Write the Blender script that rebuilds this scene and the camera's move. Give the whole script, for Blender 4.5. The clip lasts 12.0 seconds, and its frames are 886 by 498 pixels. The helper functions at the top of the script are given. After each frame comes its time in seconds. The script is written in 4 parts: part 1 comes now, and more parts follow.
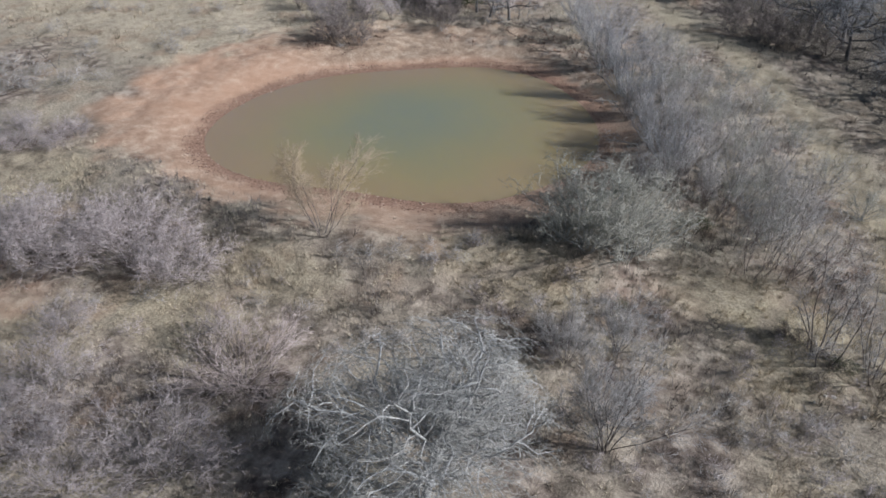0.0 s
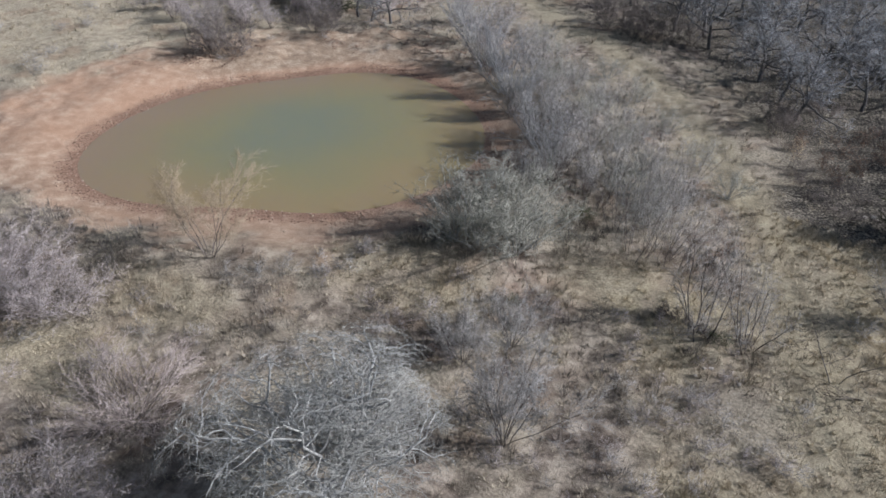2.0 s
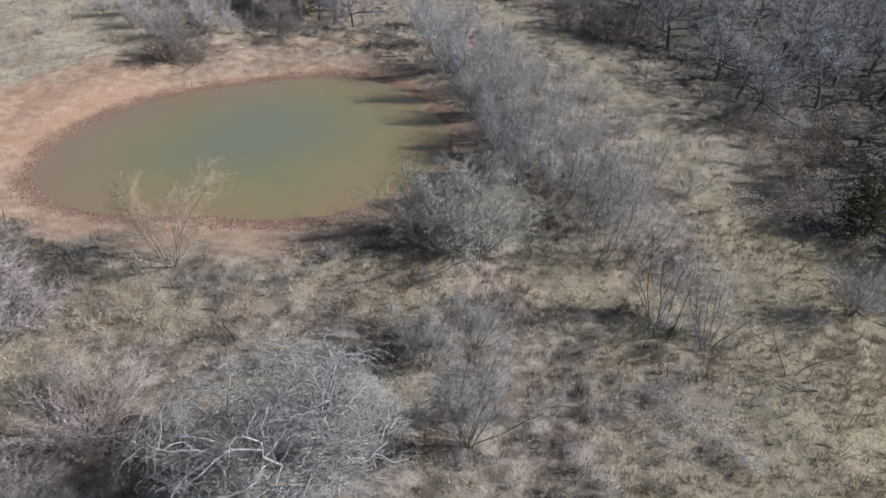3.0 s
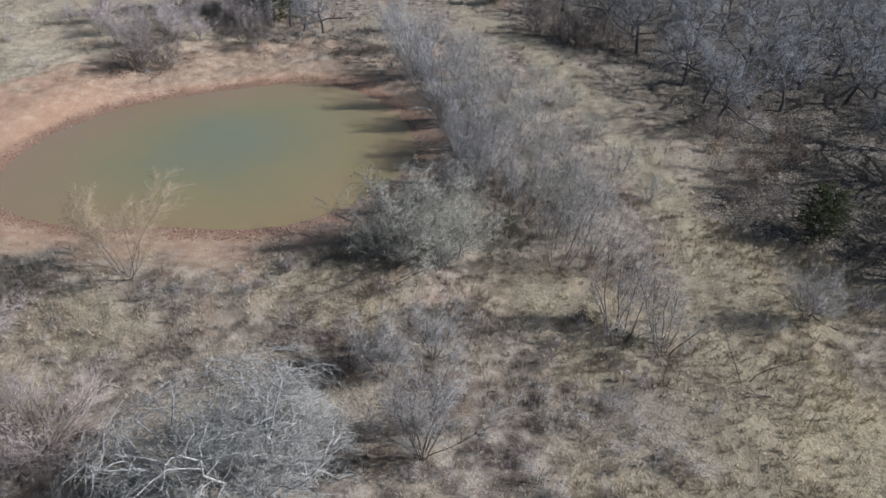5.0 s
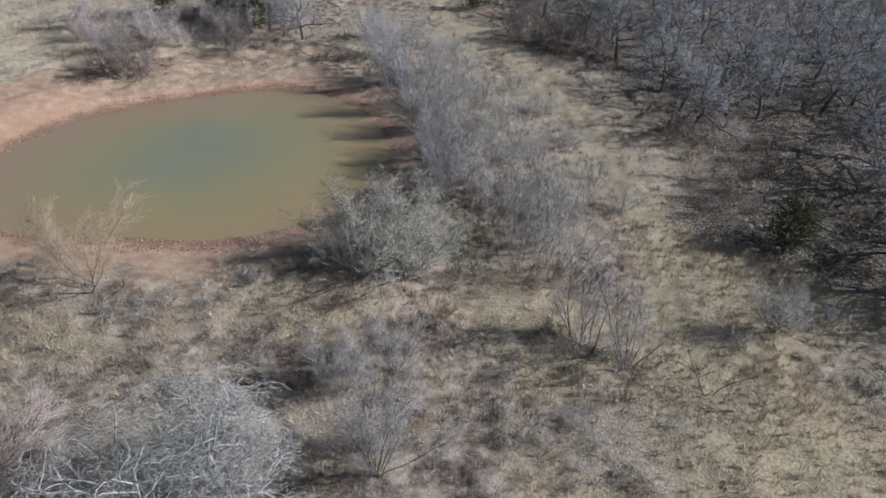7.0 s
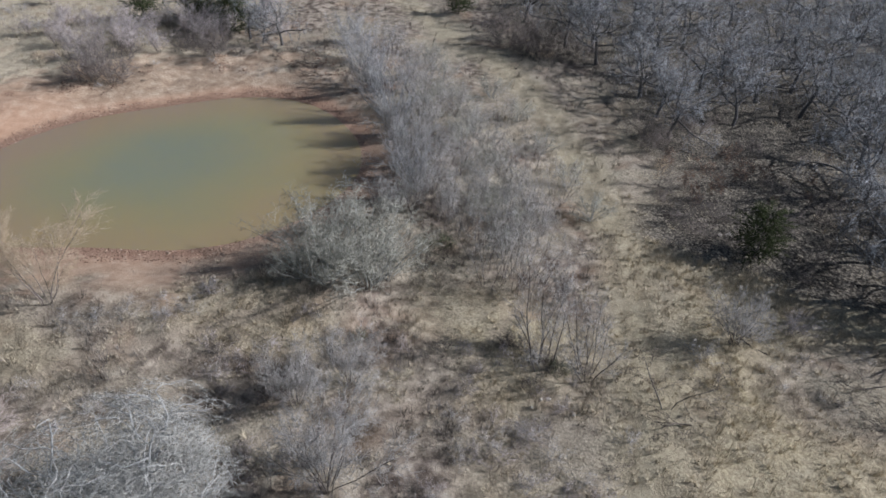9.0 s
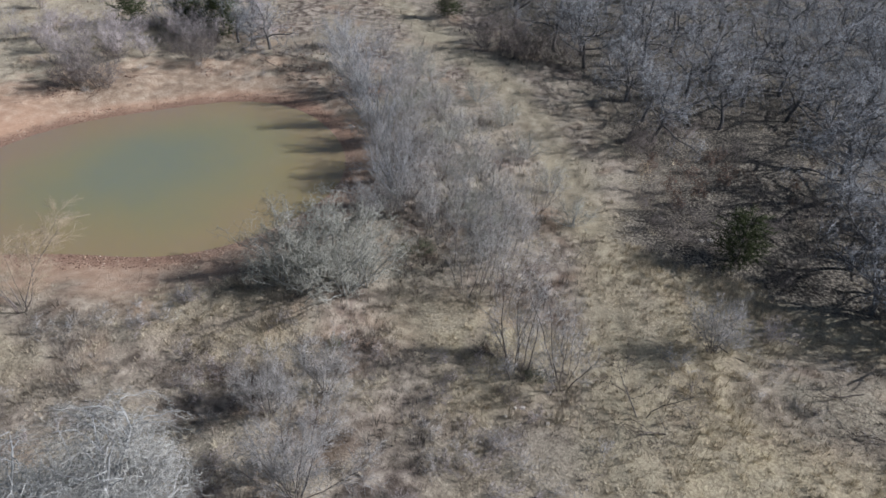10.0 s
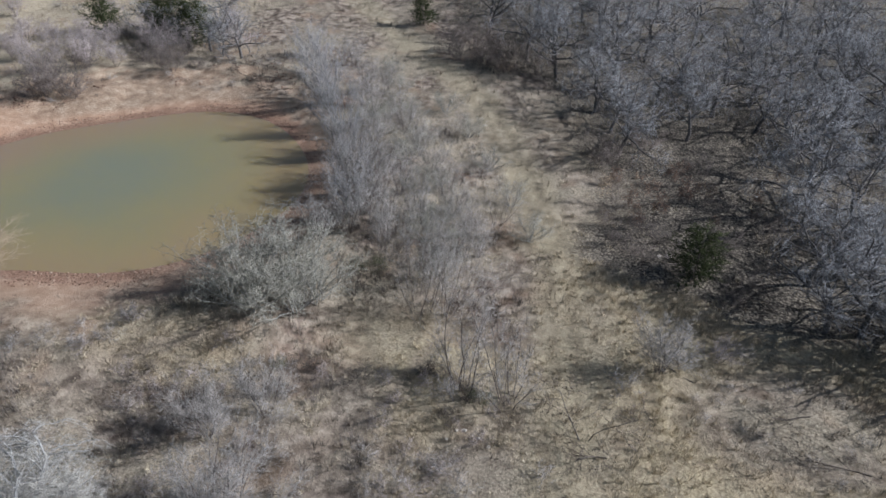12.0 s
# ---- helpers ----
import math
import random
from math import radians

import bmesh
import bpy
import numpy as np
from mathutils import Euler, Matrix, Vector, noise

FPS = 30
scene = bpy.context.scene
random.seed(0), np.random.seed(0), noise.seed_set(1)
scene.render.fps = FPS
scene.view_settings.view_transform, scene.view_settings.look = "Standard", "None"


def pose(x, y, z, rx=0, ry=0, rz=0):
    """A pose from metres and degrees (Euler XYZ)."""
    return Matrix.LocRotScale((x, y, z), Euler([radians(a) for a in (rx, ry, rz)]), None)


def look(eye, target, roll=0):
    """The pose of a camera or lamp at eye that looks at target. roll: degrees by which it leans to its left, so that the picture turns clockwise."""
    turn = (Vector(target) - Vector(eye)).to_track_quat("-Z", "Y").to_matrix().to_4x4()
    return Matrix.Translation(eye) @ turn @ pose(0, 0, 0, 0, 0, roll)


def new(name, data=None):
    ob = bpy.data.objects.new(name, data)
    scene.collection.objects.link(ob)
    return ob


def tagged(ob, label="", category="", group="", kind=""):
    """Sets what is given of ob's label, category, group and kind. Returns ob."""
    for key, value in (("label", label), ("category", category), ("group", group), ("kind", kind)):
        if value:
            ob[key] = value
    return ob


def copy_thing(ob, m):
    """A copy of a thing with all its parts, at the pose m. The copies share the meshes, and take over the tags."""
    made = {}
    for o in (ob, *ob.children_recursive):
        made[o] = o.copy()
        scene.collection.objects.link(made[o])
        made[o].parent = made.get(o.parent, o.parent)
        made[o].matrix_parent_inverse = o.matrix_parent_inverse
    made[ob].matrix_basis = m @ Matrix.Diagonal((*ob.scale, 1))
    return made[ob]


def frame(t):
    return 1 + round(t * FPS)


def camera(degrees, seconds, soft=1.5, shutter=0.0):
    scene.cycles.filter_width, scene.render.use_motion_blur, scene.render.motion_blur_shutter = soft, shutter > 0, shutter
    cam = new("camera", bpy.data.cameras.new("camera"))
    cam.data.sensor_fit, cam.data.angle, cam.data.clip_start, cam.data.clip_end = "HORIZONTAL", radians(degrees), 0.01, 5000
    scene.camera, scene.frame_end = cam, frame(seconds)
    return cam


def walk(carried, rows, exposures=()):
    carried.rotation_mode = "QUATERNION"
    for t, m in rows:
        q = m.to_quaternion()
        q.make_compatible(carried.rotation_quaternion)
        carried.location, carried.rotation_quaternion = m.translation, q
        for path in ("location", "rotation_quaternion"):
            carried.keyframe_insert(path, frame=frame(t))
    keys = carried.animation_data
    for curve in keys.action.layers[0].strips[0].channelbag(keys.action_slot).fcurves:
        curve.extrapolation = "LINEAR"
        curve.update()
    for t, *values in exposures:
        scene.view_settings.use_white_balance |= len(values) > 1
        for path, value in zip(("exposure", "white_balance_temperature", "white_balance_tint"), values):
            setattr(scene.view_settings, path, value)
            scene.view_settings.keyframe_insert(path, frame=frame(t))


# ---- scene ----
cam = camera(64.5, 12.0, soft=1.6)
PATH = [
    (0.0, (4.652, 0.903, 32.575), (-14.371, 37.556, 4.385), 0.33),
    (0.5, (4.963, 1.134, 32.825), (-12.453, 38.536, 4.581), 0.39),
    (1.0, (5.295, 1.350, 32.911), (-10.523, 39.479, 4.698), 0.42),
    (1.5, (5.672, 1.517, 33.023), (-8.759, 40.209, 4.834), 0.44),
    (2.0, (6.023, 1.561, 33.146), (-7.198, 40.698, 4.978), 0.49),
    (2.5, (6.416, 1.668, 33.272), (-5.808, 41.151, 5.136), 0.54),
    (3.0, (6.815, 1.792, 33.393), (-4.627, 41.534, 5.293), 0.59),
    (5.0, (8.842, 2.784, 33.888), (-1.801, 42.806, 5.871), 0.61),
    (5.5, (9.358, 3.106, 34.051), (-1.217, 43.153, 6.045), 0.63),
    (6.0, (9.934, 3.532, 34.112), (-0.622, 43.608, 6.139), 0.62),
    (6.5, (10.539, 3.925, 34.190), (-0.007, 44.021, 6.242), 0.61),
    (7.0, (11.079, 4.253, 34.296), (0.584, 44.379, 6.373), 0.66),
    (9.0, (13.792, 5.755, 34.716), (3.231, 45.920, 6.872), 0.54),
    (9.5, (14.601, 6.195, 34.823), (3.988, 46.365, 7.007), 0.46),
    (10.0, (15.466, 6.698, 34.980), (4.826, 46.874, 7.184), 0.41),
    (10.5, (16.347, 7.270, 35.148), (5.708, 47.457, 7.367), 0.44),
    (11.0, (17.253, 7.813, 35.320), (6.593, 48.030, 7.589), 0.41),
    (11.5, (18.101, 8.348, 35.524), (7.460, 48.576, 7.804), 0.42),
    (12.0, (18.979, 8.893, 35.728), (8.324, 49.122, 8.014), 0.40),
]
walk(cam, [(t, look(eye, target, roll)) for t, eye, target, roll in PATH])

# ---- light: a winter sun from the right, clear sky ----
SUN_EL, SUN_AZ = radians(32), radians(77)      # azimuth clockwise from +y
world = bpy.data.worlds.new("sky")
scene.world = world
world.use_nodes = True
wn = world.node_tree.nodes
sky = wn.new("ShaderNodeTexSky")
sky.sky_type, sky.sun_disc = "NISHITA", False
sky.sun_elevation, sky.sun_rotation = SUN_EL, SUN_AZ
wn["Background"].inputs[1].default_value = 0.050
world.node_tree.links.new(sky.outputs[0], wn["Background"].inputs[0])
lamp = bpy.data.lights.new("sun", "SUN")
lamp.energy, lamp.angle, lamp.color = 5.15, radians(0.6), (0.965, 0.965, 1.0)
sun_dir = Vector((math.sin(SUN_AZ) * math.cos(SUN_EL), math.cos(SUN_AZ) * math.cos(SUN_EL), math.sin(SUN_EL)))
new("sun", lamp).matrix_world = look(sun_dir * 200, (0, 0, 0))
scene.view_settings.exposure = 0.08


# ---- land form ----
def vnoise(x, y, seed=0):
    """Smooth value noise in 0..1."""
    xi, yi = np.floor(x), np.floor(y)
    fx, fy = x - xi, y - yi
    fx, fy = fx * fx * (3 - 2 * fx), fy * fy * (3 - 2 * fy)

    def h(a, b):
        v = np.sin(a * 127.1 + b * 311.7 + seed * 74.7) * 43758.5453
        return v - np.floor(v)

    return (h(xi, yi) * (1 - fx) + h(xi + 1, yi) * fx) * (1 - fy) + (h(xi, yi + 1) * (1 - fx) + h(xi + 1, yi + 1) * fx) * fy


def step(a, b, v):
    v = np.clip((v - a) / (b - a), 0, 1)
    return v * v * (3 - 2 * v)


def pond_d(x, y):
    """Metres from the water's edge, negative over the water."""
    u, v = x + 31.0, y - 64.0
    a = np.arctan2(v, u)
    r = (19.256 - 0.759 * np.cos(a) + 0.02 * np.sin(a) + 0.809 * np.cos(2 * a) + 1.853 * np.sin(2 * a) + 0.04 * np.cos(3 * a)
         - 1.133 * np.sin(3 * a) - 0.163 * np.cos(4 * a) - 0.137 * np.sin(4 * a) + 0.129 * np.cos(5 * a) + 0.357 * np.sin(5 * a))
    return np.hypot(u, v) - r


def height(x, y):
    """The ground: a slope that rises away, an earth dam round the near and right banks, the pond's bowl."""
    x, y = np.asarray(x, float), np.asarray(y, float)
    d = pond_d(x, y)
    a = np.arctan2(y - 64.0, x + 31.0)
    land = -0.7 + 0.036 * np.clip(y - 30, 0, 130) + 0.5 * step(-42, -60, x)
    dam = 2.0 * np.exp(-((d - 9.0) / 5.0) ** 2) * step(-0.2, 0.5, np.cos(a + 0.87))
    cut = 0.35 * step(10.4, 11.2, d + (vnoise(x * 0.5, y * 0.5, 31) - 0.5) * 2) * np.exp(-((a - 1.72) / 0.28) ** 2)
    s = step(0.0, 9.0, d)
    z = s * (land + dam + cut * np.exp(-np.clip(d - 11, 0, 99) / 9)) + (1 - s) * np.where(d > 0, 0.07 * d, np.maximum(0.13 * d, -1.6))
    rough = (vnoise(x * 0.21, y * 0.21, 1) - 0.5) * 0.5 + ((vnoise(x * 0.85, y * 0.85, 2) - 0.5) * 0.30 + (vnoise(x * 0.45, y * 0.45, 3) - 0.5) * 0.25) * step(3.0, 12.0, d)
    eroded = (vnoise(x * 0.75, y * 0.75, 81) - 0.5) * 0.55 * step(4, 7, d) * step(19, 12, d) * step(68, 78, y)
    return z + rough * step(-0.5, 6.0, d) + eroded - 0.07 * trail(x, y)


def line_d(x, y, pts):
    """Metres from a line through points of the plan."""
    best = np.full(np.shape(x), 1e9)
    for (ax, ay), (bx, by) in zip(pts, pts[1:]):
        k = np.clip(((x - ax) * (bx - ax) + (y - ay) * (by - ay)) / ((bx - ax) ** 2 + (by - ay) ** 2), 0, 1)
        best = np.minimum(best, np.hypot(x - ax - k * (bx - ax), y - ay - k * (by - ay)))
    return best


def track_d(x, y):
    """Metres from the middle of the mown track that runs beside the dam."""
    return line_d(x, y, [(-32, 134), (-17, 115), (2, 93), (10.4, 75), (15.6, 62), (18.4, 46), (19, 30)])


def trail(x, y):
    """Two narrow trails that game has trodden through the weeds."""
    d = np.minimum(line_d(x, y, [(-22.7, 29.8), (-22.4, 32.9), (-20, 35.3), (-15.7, 38.3), (-11.3, 41.3), (-8.1, 43.6)]),
                   line_d(x, y, [(-4.9, 32.3), (-0.6, 34.8), (2.7, 36.5), (4.9, 38.2), (6.1, 40.3), (7, 43.4), (7.6, 46.7), (9.1, 50.3)]))
    return step(0.65, 0.25, d + (vnoise(x * 0.8, y * 0.8, 51) - 0.5) * 0.5)


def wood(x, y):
    """How far into the oak wood a place lies, 0 to 1; near y 60 to 67 it reaches over ground the oaks shade."""
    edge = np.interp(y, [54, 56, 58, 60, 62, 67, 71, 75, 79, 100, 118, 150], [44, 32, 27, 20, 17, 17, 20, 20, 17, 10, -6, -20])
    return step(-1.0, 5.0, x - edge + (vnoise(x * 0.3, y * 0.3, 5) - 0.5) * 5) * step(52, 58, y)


def clay(x, y):
    """Bare red clay: the pond's shelf, wide at its left end, and a few worn patches."""
    d = pond_d(x, y)
    a = np.arctan2(y - 64.0, x + 31.0)
    reach = 4.6 + 10.0 * step(0.3, 0.95, np.cos(a - 2.95)) + 3.5 * step(0.6, 0.95, np.cos(a - 2.0)) + 2.6 * step(0.45, 0.95, np.cos(a + 1.05))
    c = step(reach + 3.0, reach - 2.5, d + (vnoise(x * 0.35, y * 0.35, 8) - 0.5) * 6 + (vnoise(x * 1.1, y * 1.1, 28) - 0.5) * 5 * step(60, 80, y))
    spot = step(5, 1, np.hypot((x + 44) / 1.6, y - 23)) + 0.75 * step(3.2, 0.8, np.hypot((x + 0.5) / 1.6, y - 44.5)) + 0.6 * step(3, 0.5, np.hypot((x - 10) / 1.5, y - 50))
    spot = spot + 1.2 * step(2.6, 0.6, np.abs(d - 10.6)) * np.exp(-((a - 1.68) / 0.3) ** 2)
    near = step(0.2, 0.8, np.cos(a + 1.15)) * step(1.2, 4.0, d)
    c = c * (1 - 0.22 * near * step(0.35, 0.6, vnoise(x * 0.22, y * 0.75, 91)))
    return np.clip(c + 0.8 * spot * vnoise(x * 0.6, y * 0.6, 9), 0, 1)


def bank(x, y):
    """The dam's inner foot: fallen leaves on dark soil, with the brush's shadow put into the same dark colour."""
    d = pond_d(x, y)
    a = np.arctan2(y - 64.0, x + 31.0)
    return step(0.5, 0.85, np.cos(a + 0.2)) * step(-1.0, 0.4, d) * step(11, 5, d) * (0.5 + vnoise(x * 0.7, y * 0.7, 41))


def straw(x, y):
    """Where the grass is yellow straw: the open ground beside the track, and spots on the dam."""
    spot = step(6, 2, np.hypot((x - 5.5) / 1.5, y - 47.5)) + step(4, 1.5, np.hypot(x - 8.5, y - 40.5)) + step(5, 2, np.hypot((x + 12) / 2.2, y - 42)) + step(5, 2, np.hypot((x + 30) / 2, y - 27)) + step(5, 2, np.hypot((x + 39) / 1.6, y - 20)) + step(4.5, 2, np.hypot((x + 27) / 1.8, y - 12)) + step(4, 1.5, np.hypot((x + 27) / 2.4, y - 34)) + step(7, 3, np.hypot((x + 58) / 1.4, y - 36))
    return np.clip(step(9, 24, x + (vnoise(x * 0.11, y * 0.11, 21) - 0.5) * 20 + (vnoise(x * 0.4, y * 0.4, 22) - 0.5) * 7) * (0.3 * step(64, 52, y) + 0.7 * step(98, 84, y)) * (1 - 0.9 * step(6.5, 3, np.hypot((x - 34) / 1.5, y - 46.5))) + 0.7 * spot, 0, 1)


# ---- materials ----
def material(name, rough=0.9, spec=0.15):
    m = bpy.data.materials.new(name)
    m.use_nodes = True
    b = m.node_tree.nodes["Principled BSDF"]
    b.inputs["Roughness"].default_value = rough
    b.inputs["Specular IOR Level"].default_value = spec
    return m, m.node_tree.nodes, m.node_tree.links, b


def noise_node(nodes, links, scale, detail=4, coord=None):
    n = nodes.new("ShaderNodeTexNoise")
    n.inputs["Scale"].default_value = scale
    n.inputs["Detail"].default_value = detail
    if coord is not None:
        links.new(coord, n.inputs["Vector"])
    return n.outputs["Fac"]


def ramp(nodes, links, fac, stops):
    r = nodes.new("ShaderNodeValToRGB")
    while len(r.color_ramp.elements) < len(stops):
        r.color_ramp.elements.new(0.5)
    for e, (p, c) in zip(r.color_ramp.elements, stops):
        e.position, e.color = p, (*c, 1)
    links.new(fac, r.inputs[0])
    return r.outputs[0]


def mix(nodes, links, fac, a, b, mode="MIX"):
    n = nodes.new("ShaderNodeMix")
    n.data_type, n.blend_type = "RGBA", mode
    for socket, v in ((n.inputs[0], fac), (n.inputs[6], a), (n.inputs[7], b)):
        if isinstance(v, (int, float)):
            socket.default_value = v
        elif isinstance(v, tuple):
            socket.default_value = (*v, 1)
        else:
            links.new(v, socket)
    return n.outputs[2]


def maths(nodes, links, op, a, b=0.5):
    n = nodes.new("ShaderNodeMath")
    n.operation = op
    for socket, v in ((n.inputs[0], a), (n.inputs[1], b)):
        if isinstance(v, (int, float)):
            socket.default_value = v
        else:
            links.new(v, socket)
    return n.outputs[0]


def attribute(nodes, name):
    n = nodes.new("ShaderNodeAttribute")
    n.attribute_name = name
    return n.outputs["Fac"]


def bark(name, dark, light, scale=9.0):
    """Bark: streaks and lichen spots, and a shade of its own for each plant."""
    m, nodes, links, b = material(name, 0.95, 0.1)
    geo = nodes.new("ShaderNodeNewGeometry").outputs["Position"]
    c = ramp(nodes, links, noise_node(nodes, links, scale, 3, geo), [(0.35, dark), (0.68, light)])
    rnd = nodes.new("ShaderNodeObjectInfo").outputs["Random"]
    c = mix(nodes, links, 1.0, c, ramp(nodes, links, rnd, [(0.0, (0.8, 0.8, 0.8)), (1.0, (1.2, 1.16, 1.12))]), "MULTIPLY")
    links.new(c, b.inputs["Base Color"])
    return m


BARK_OAK = bark("oak_bark", (0.07, 0.068, 0.07), (0.23, 0.228, 0.236))
TWIG_OAK = bark("oak_twigs", (0.20, 0.218, 0.25), (0.45, 0.482, 0.535), 2.0)
BARK_PALE = bark("lichen_bark", (0.28, 0.292, 0.305), (0.61, 0.63, 0.65), 3.0)
TWIG_PALE = bark("lichen_twigs", (0.27, 0.28, 0.28), (0.52, 0.535, 0.535), 2.5)
BARK_STEM = bark("stem_bark", (0.12, 0.10, 0.095), (0.30, 0.27, 0.26))
TWIG_PURPLE = bark("purple_twigs", (0.275, 0.25, 0.262), (0.52, 0.485, 0.50), 1.5)
TWIG_GRAY = bark("gray_twigs", (0.265, 0.258, 0.258), (0.50, 0.495, 0.50), 1.5)
TWIG_BLUE = bark("blue_gray_twigs", (0.24, 0.248, 0.275), (0.50, 0.515, 0.55), 1.5)
TWIG_OLIVE = bark("olive_gray_twigs", (0.225, 0.232, 0.212), (0.44, 0.45, 0.42), 1.5)
BARK_SLENDER = bark("slender_stem_bark", (0.075, 0.066, 0.064), (0.20, 0.18, 0.175))
TWIG_FAWN = bark("fawn_twigs", (0.30, 0.26, 0.26), (0.50, 0.45, 0.45), 0.6)
TWIG_TAN = bark("tan_twigs", (0.34, 0.275, 0.205), (0.55, 0.46, 0.35), 1.5)
TWIG_BROWN = bark("brown_twigs", (0.11, 0.098, 0.095), (0.27, 0.245, 0.24), 1.5)
TWIG_DARK = bark("dark_twigs", (0.085, 0.076, 0.072), (0.21, 0.188, 0.176), 2.0)
NEEDLES = bark("cedar_needles", (0.024, 0.034, 0.017), (0.075, 0.092, 0.045), 2.5)
SAGE = bark("evergreen_leaves", (0.08, 0.09, 0.06), (0.18, 0.19, 0.13), 2.5)
RUST = bark("rust_leaves", (0.13, 0.085, 0.065), (0.27, 0.18, 0.14), 3.0)


def ground_material():
    m, nodes, links, b = material("ground_soil_and_thatch", 0.95, 0.1)
    geo = nodes.new("ShaderNodeNewGeometry").outputs["Position"]
    big, mid = noise_node(nodes, links, 0.12, 5, geo), noise_node(nodes, links, 0.9, 6, geo)
    fine, grit = noise_node(nodes, links, 5.0, 5, geo), noise_node(nodes, links, 22.0, 3, geo)
    thatch = ramp(nodes, links, mid, [(0.37, (0.10, 0.08, 0.069)), (0.5, (0.255, 0.212, 0.182)), (0.61, (0.43, 0.375, 0.32))])
    straw = ramp(nodes, links, fine, [(0.32, (0.20, 0.172, 0.135)), (0.65, (0.46, 0.415, 0.335))])
    c = mix(nodes, links, ramp(nodes, links, big, [(0.4, (0, 0, 0)), (0.62, (1, 1, 1))]), thatch, straw)
    meadow = ramp(nodes, links, fine, [(0.3, (0.33, 0.285, 0.215)), (0.65, (0.57, 0.505, 0.395))])
    c = mix(nodes, links, maths(nodes, links, "MULTIPLY", attribute(nodes, "meadow"), mid), c, meadow)
    rusty = ramp(nodes, links, noise_node(nodes, links, 0.23, 4, geo), [(0.55, (0, 0, 0)), (0.68, (0.45, 0.45, 0.45))])
    c = mix(nodes, links, rusty, c, mix(nodes, links, fine, (0.20, 0.125, 0.085), (0.40, 0.28, 0.20)))
    yellow = ramp(nodes, links, fine, [(0.3, (0.26, 0.217, 0.155)), (0.65, (0.51, 0.45, 0.318))])
    c = mix(nodes, links, maths(nodes, links, "MULTIPLY", attribute(nodes, "straw"), mid), c, yellow)
    track = mix(nodes, links, mid, (0.34, 0.30, 0.215), (0.52, 0.47, 0.34))
    c = mix(nodes, links, maths(nodes, links, "MULTIPLY", attribute(nodes, "track"), fine), c, track)
    c = mix(nodes, links, maths(nodes, links, "MULTIPLY", attribute(nodes, "rut"), 0.8), c, mix(nodes, links, fine, (0.14, 0.115, 0.085), (0.28, 0.24, 0.175)))
    # fallen leaves; the dark tone also paints shade under oaks and brush
    litter_and_shade = ramp(nodes, links, fine, [(0.36, (0.048, 0.044, 0.041)), (0.5, (0.125, 0.112, 0.10)), (0.64, (0.36, 0.325, 0.265))])
    red = ramp(nodes, links, mid, [(0.3, (0.43, 0.28, 0.20)), (0.5, (0.53, 0.365, 0.27)), (0.7, (0.615, 0.465, 0.36))])
    red = mix(nodes, links, ramp(nodes, links, fine, [(0.5, (0, 0, 0)), (0.75, (0.6, 0.6, 0.6))]), red, (0.30, 0.19, 0.135))
    red = mix(nodes, links, ramp(nodes, links, big, [(0.42, (0, 0, 0)), (0.6, (0.6, 0.6, 0.6))]), red, (0.47, 0.30, 0.21))
    sand = ramp(nodes, links, mid, [(0.3, (0.27, 0.20, 0.15)), (0.48, (0.40, 0.31, 0.235)), (0.66, (0.52, 0.425, 0.335))])
    sand = mix(nodes, links, ramp(nodes, links, fine, [(0.46, (0, 0, 0)), (0.62, (0.7, 0.7, 0.7))]), sand, (0.24, 0.165, 0.125))
    red = mix(nodes, links, attribute(nodes, "sand"), red, sand)
    c = mix(nodes, links, attribute(nodes, "clay"), c, red)
    c = mix(nodes, links, maths(nodes, links, "MULTIPLY", attribute(nodes, "trail"), 0.6), c, mix(nodes, links, fine, (0.20, 0.165, 0.135), (0.40, 0.34, 0.275)))
    c = mix(nodes, links, attribute(nodes, "litter_and_shade"), c, litter_and_shade)
    c = mix(nodes, links, attribute(nodes, "wet"), c, mix(nodes, links, fine, (0.17, 0.10, 0.075), (0.40, 0.265, 0.20)))
    c = mix(nodes, links, 0.55, c, ramp(nodes, links, grit, [(0.3, (0.45, 0.45, 0.45)), (0.7, (1.45, 1.45, 1.45))]), "MULTIPLY")
    links.new(c, b.inputs["Base Color"])
    bump = nodes.new("ShaderNodeBump")
    bump.inputs["Strength"].default_value, bump.inputs["Distance"].default_value = 0.8, 0.09
    links.new(maths(nodes, links, "ADD", maths(nodes, links, "ADD", fine, mid), noise_node(nodes, links, 14.0, 4, geo)), bump.inputs["Height"])
    links.new(bump.outputs[0], b.inputs["Normal"])
    return m


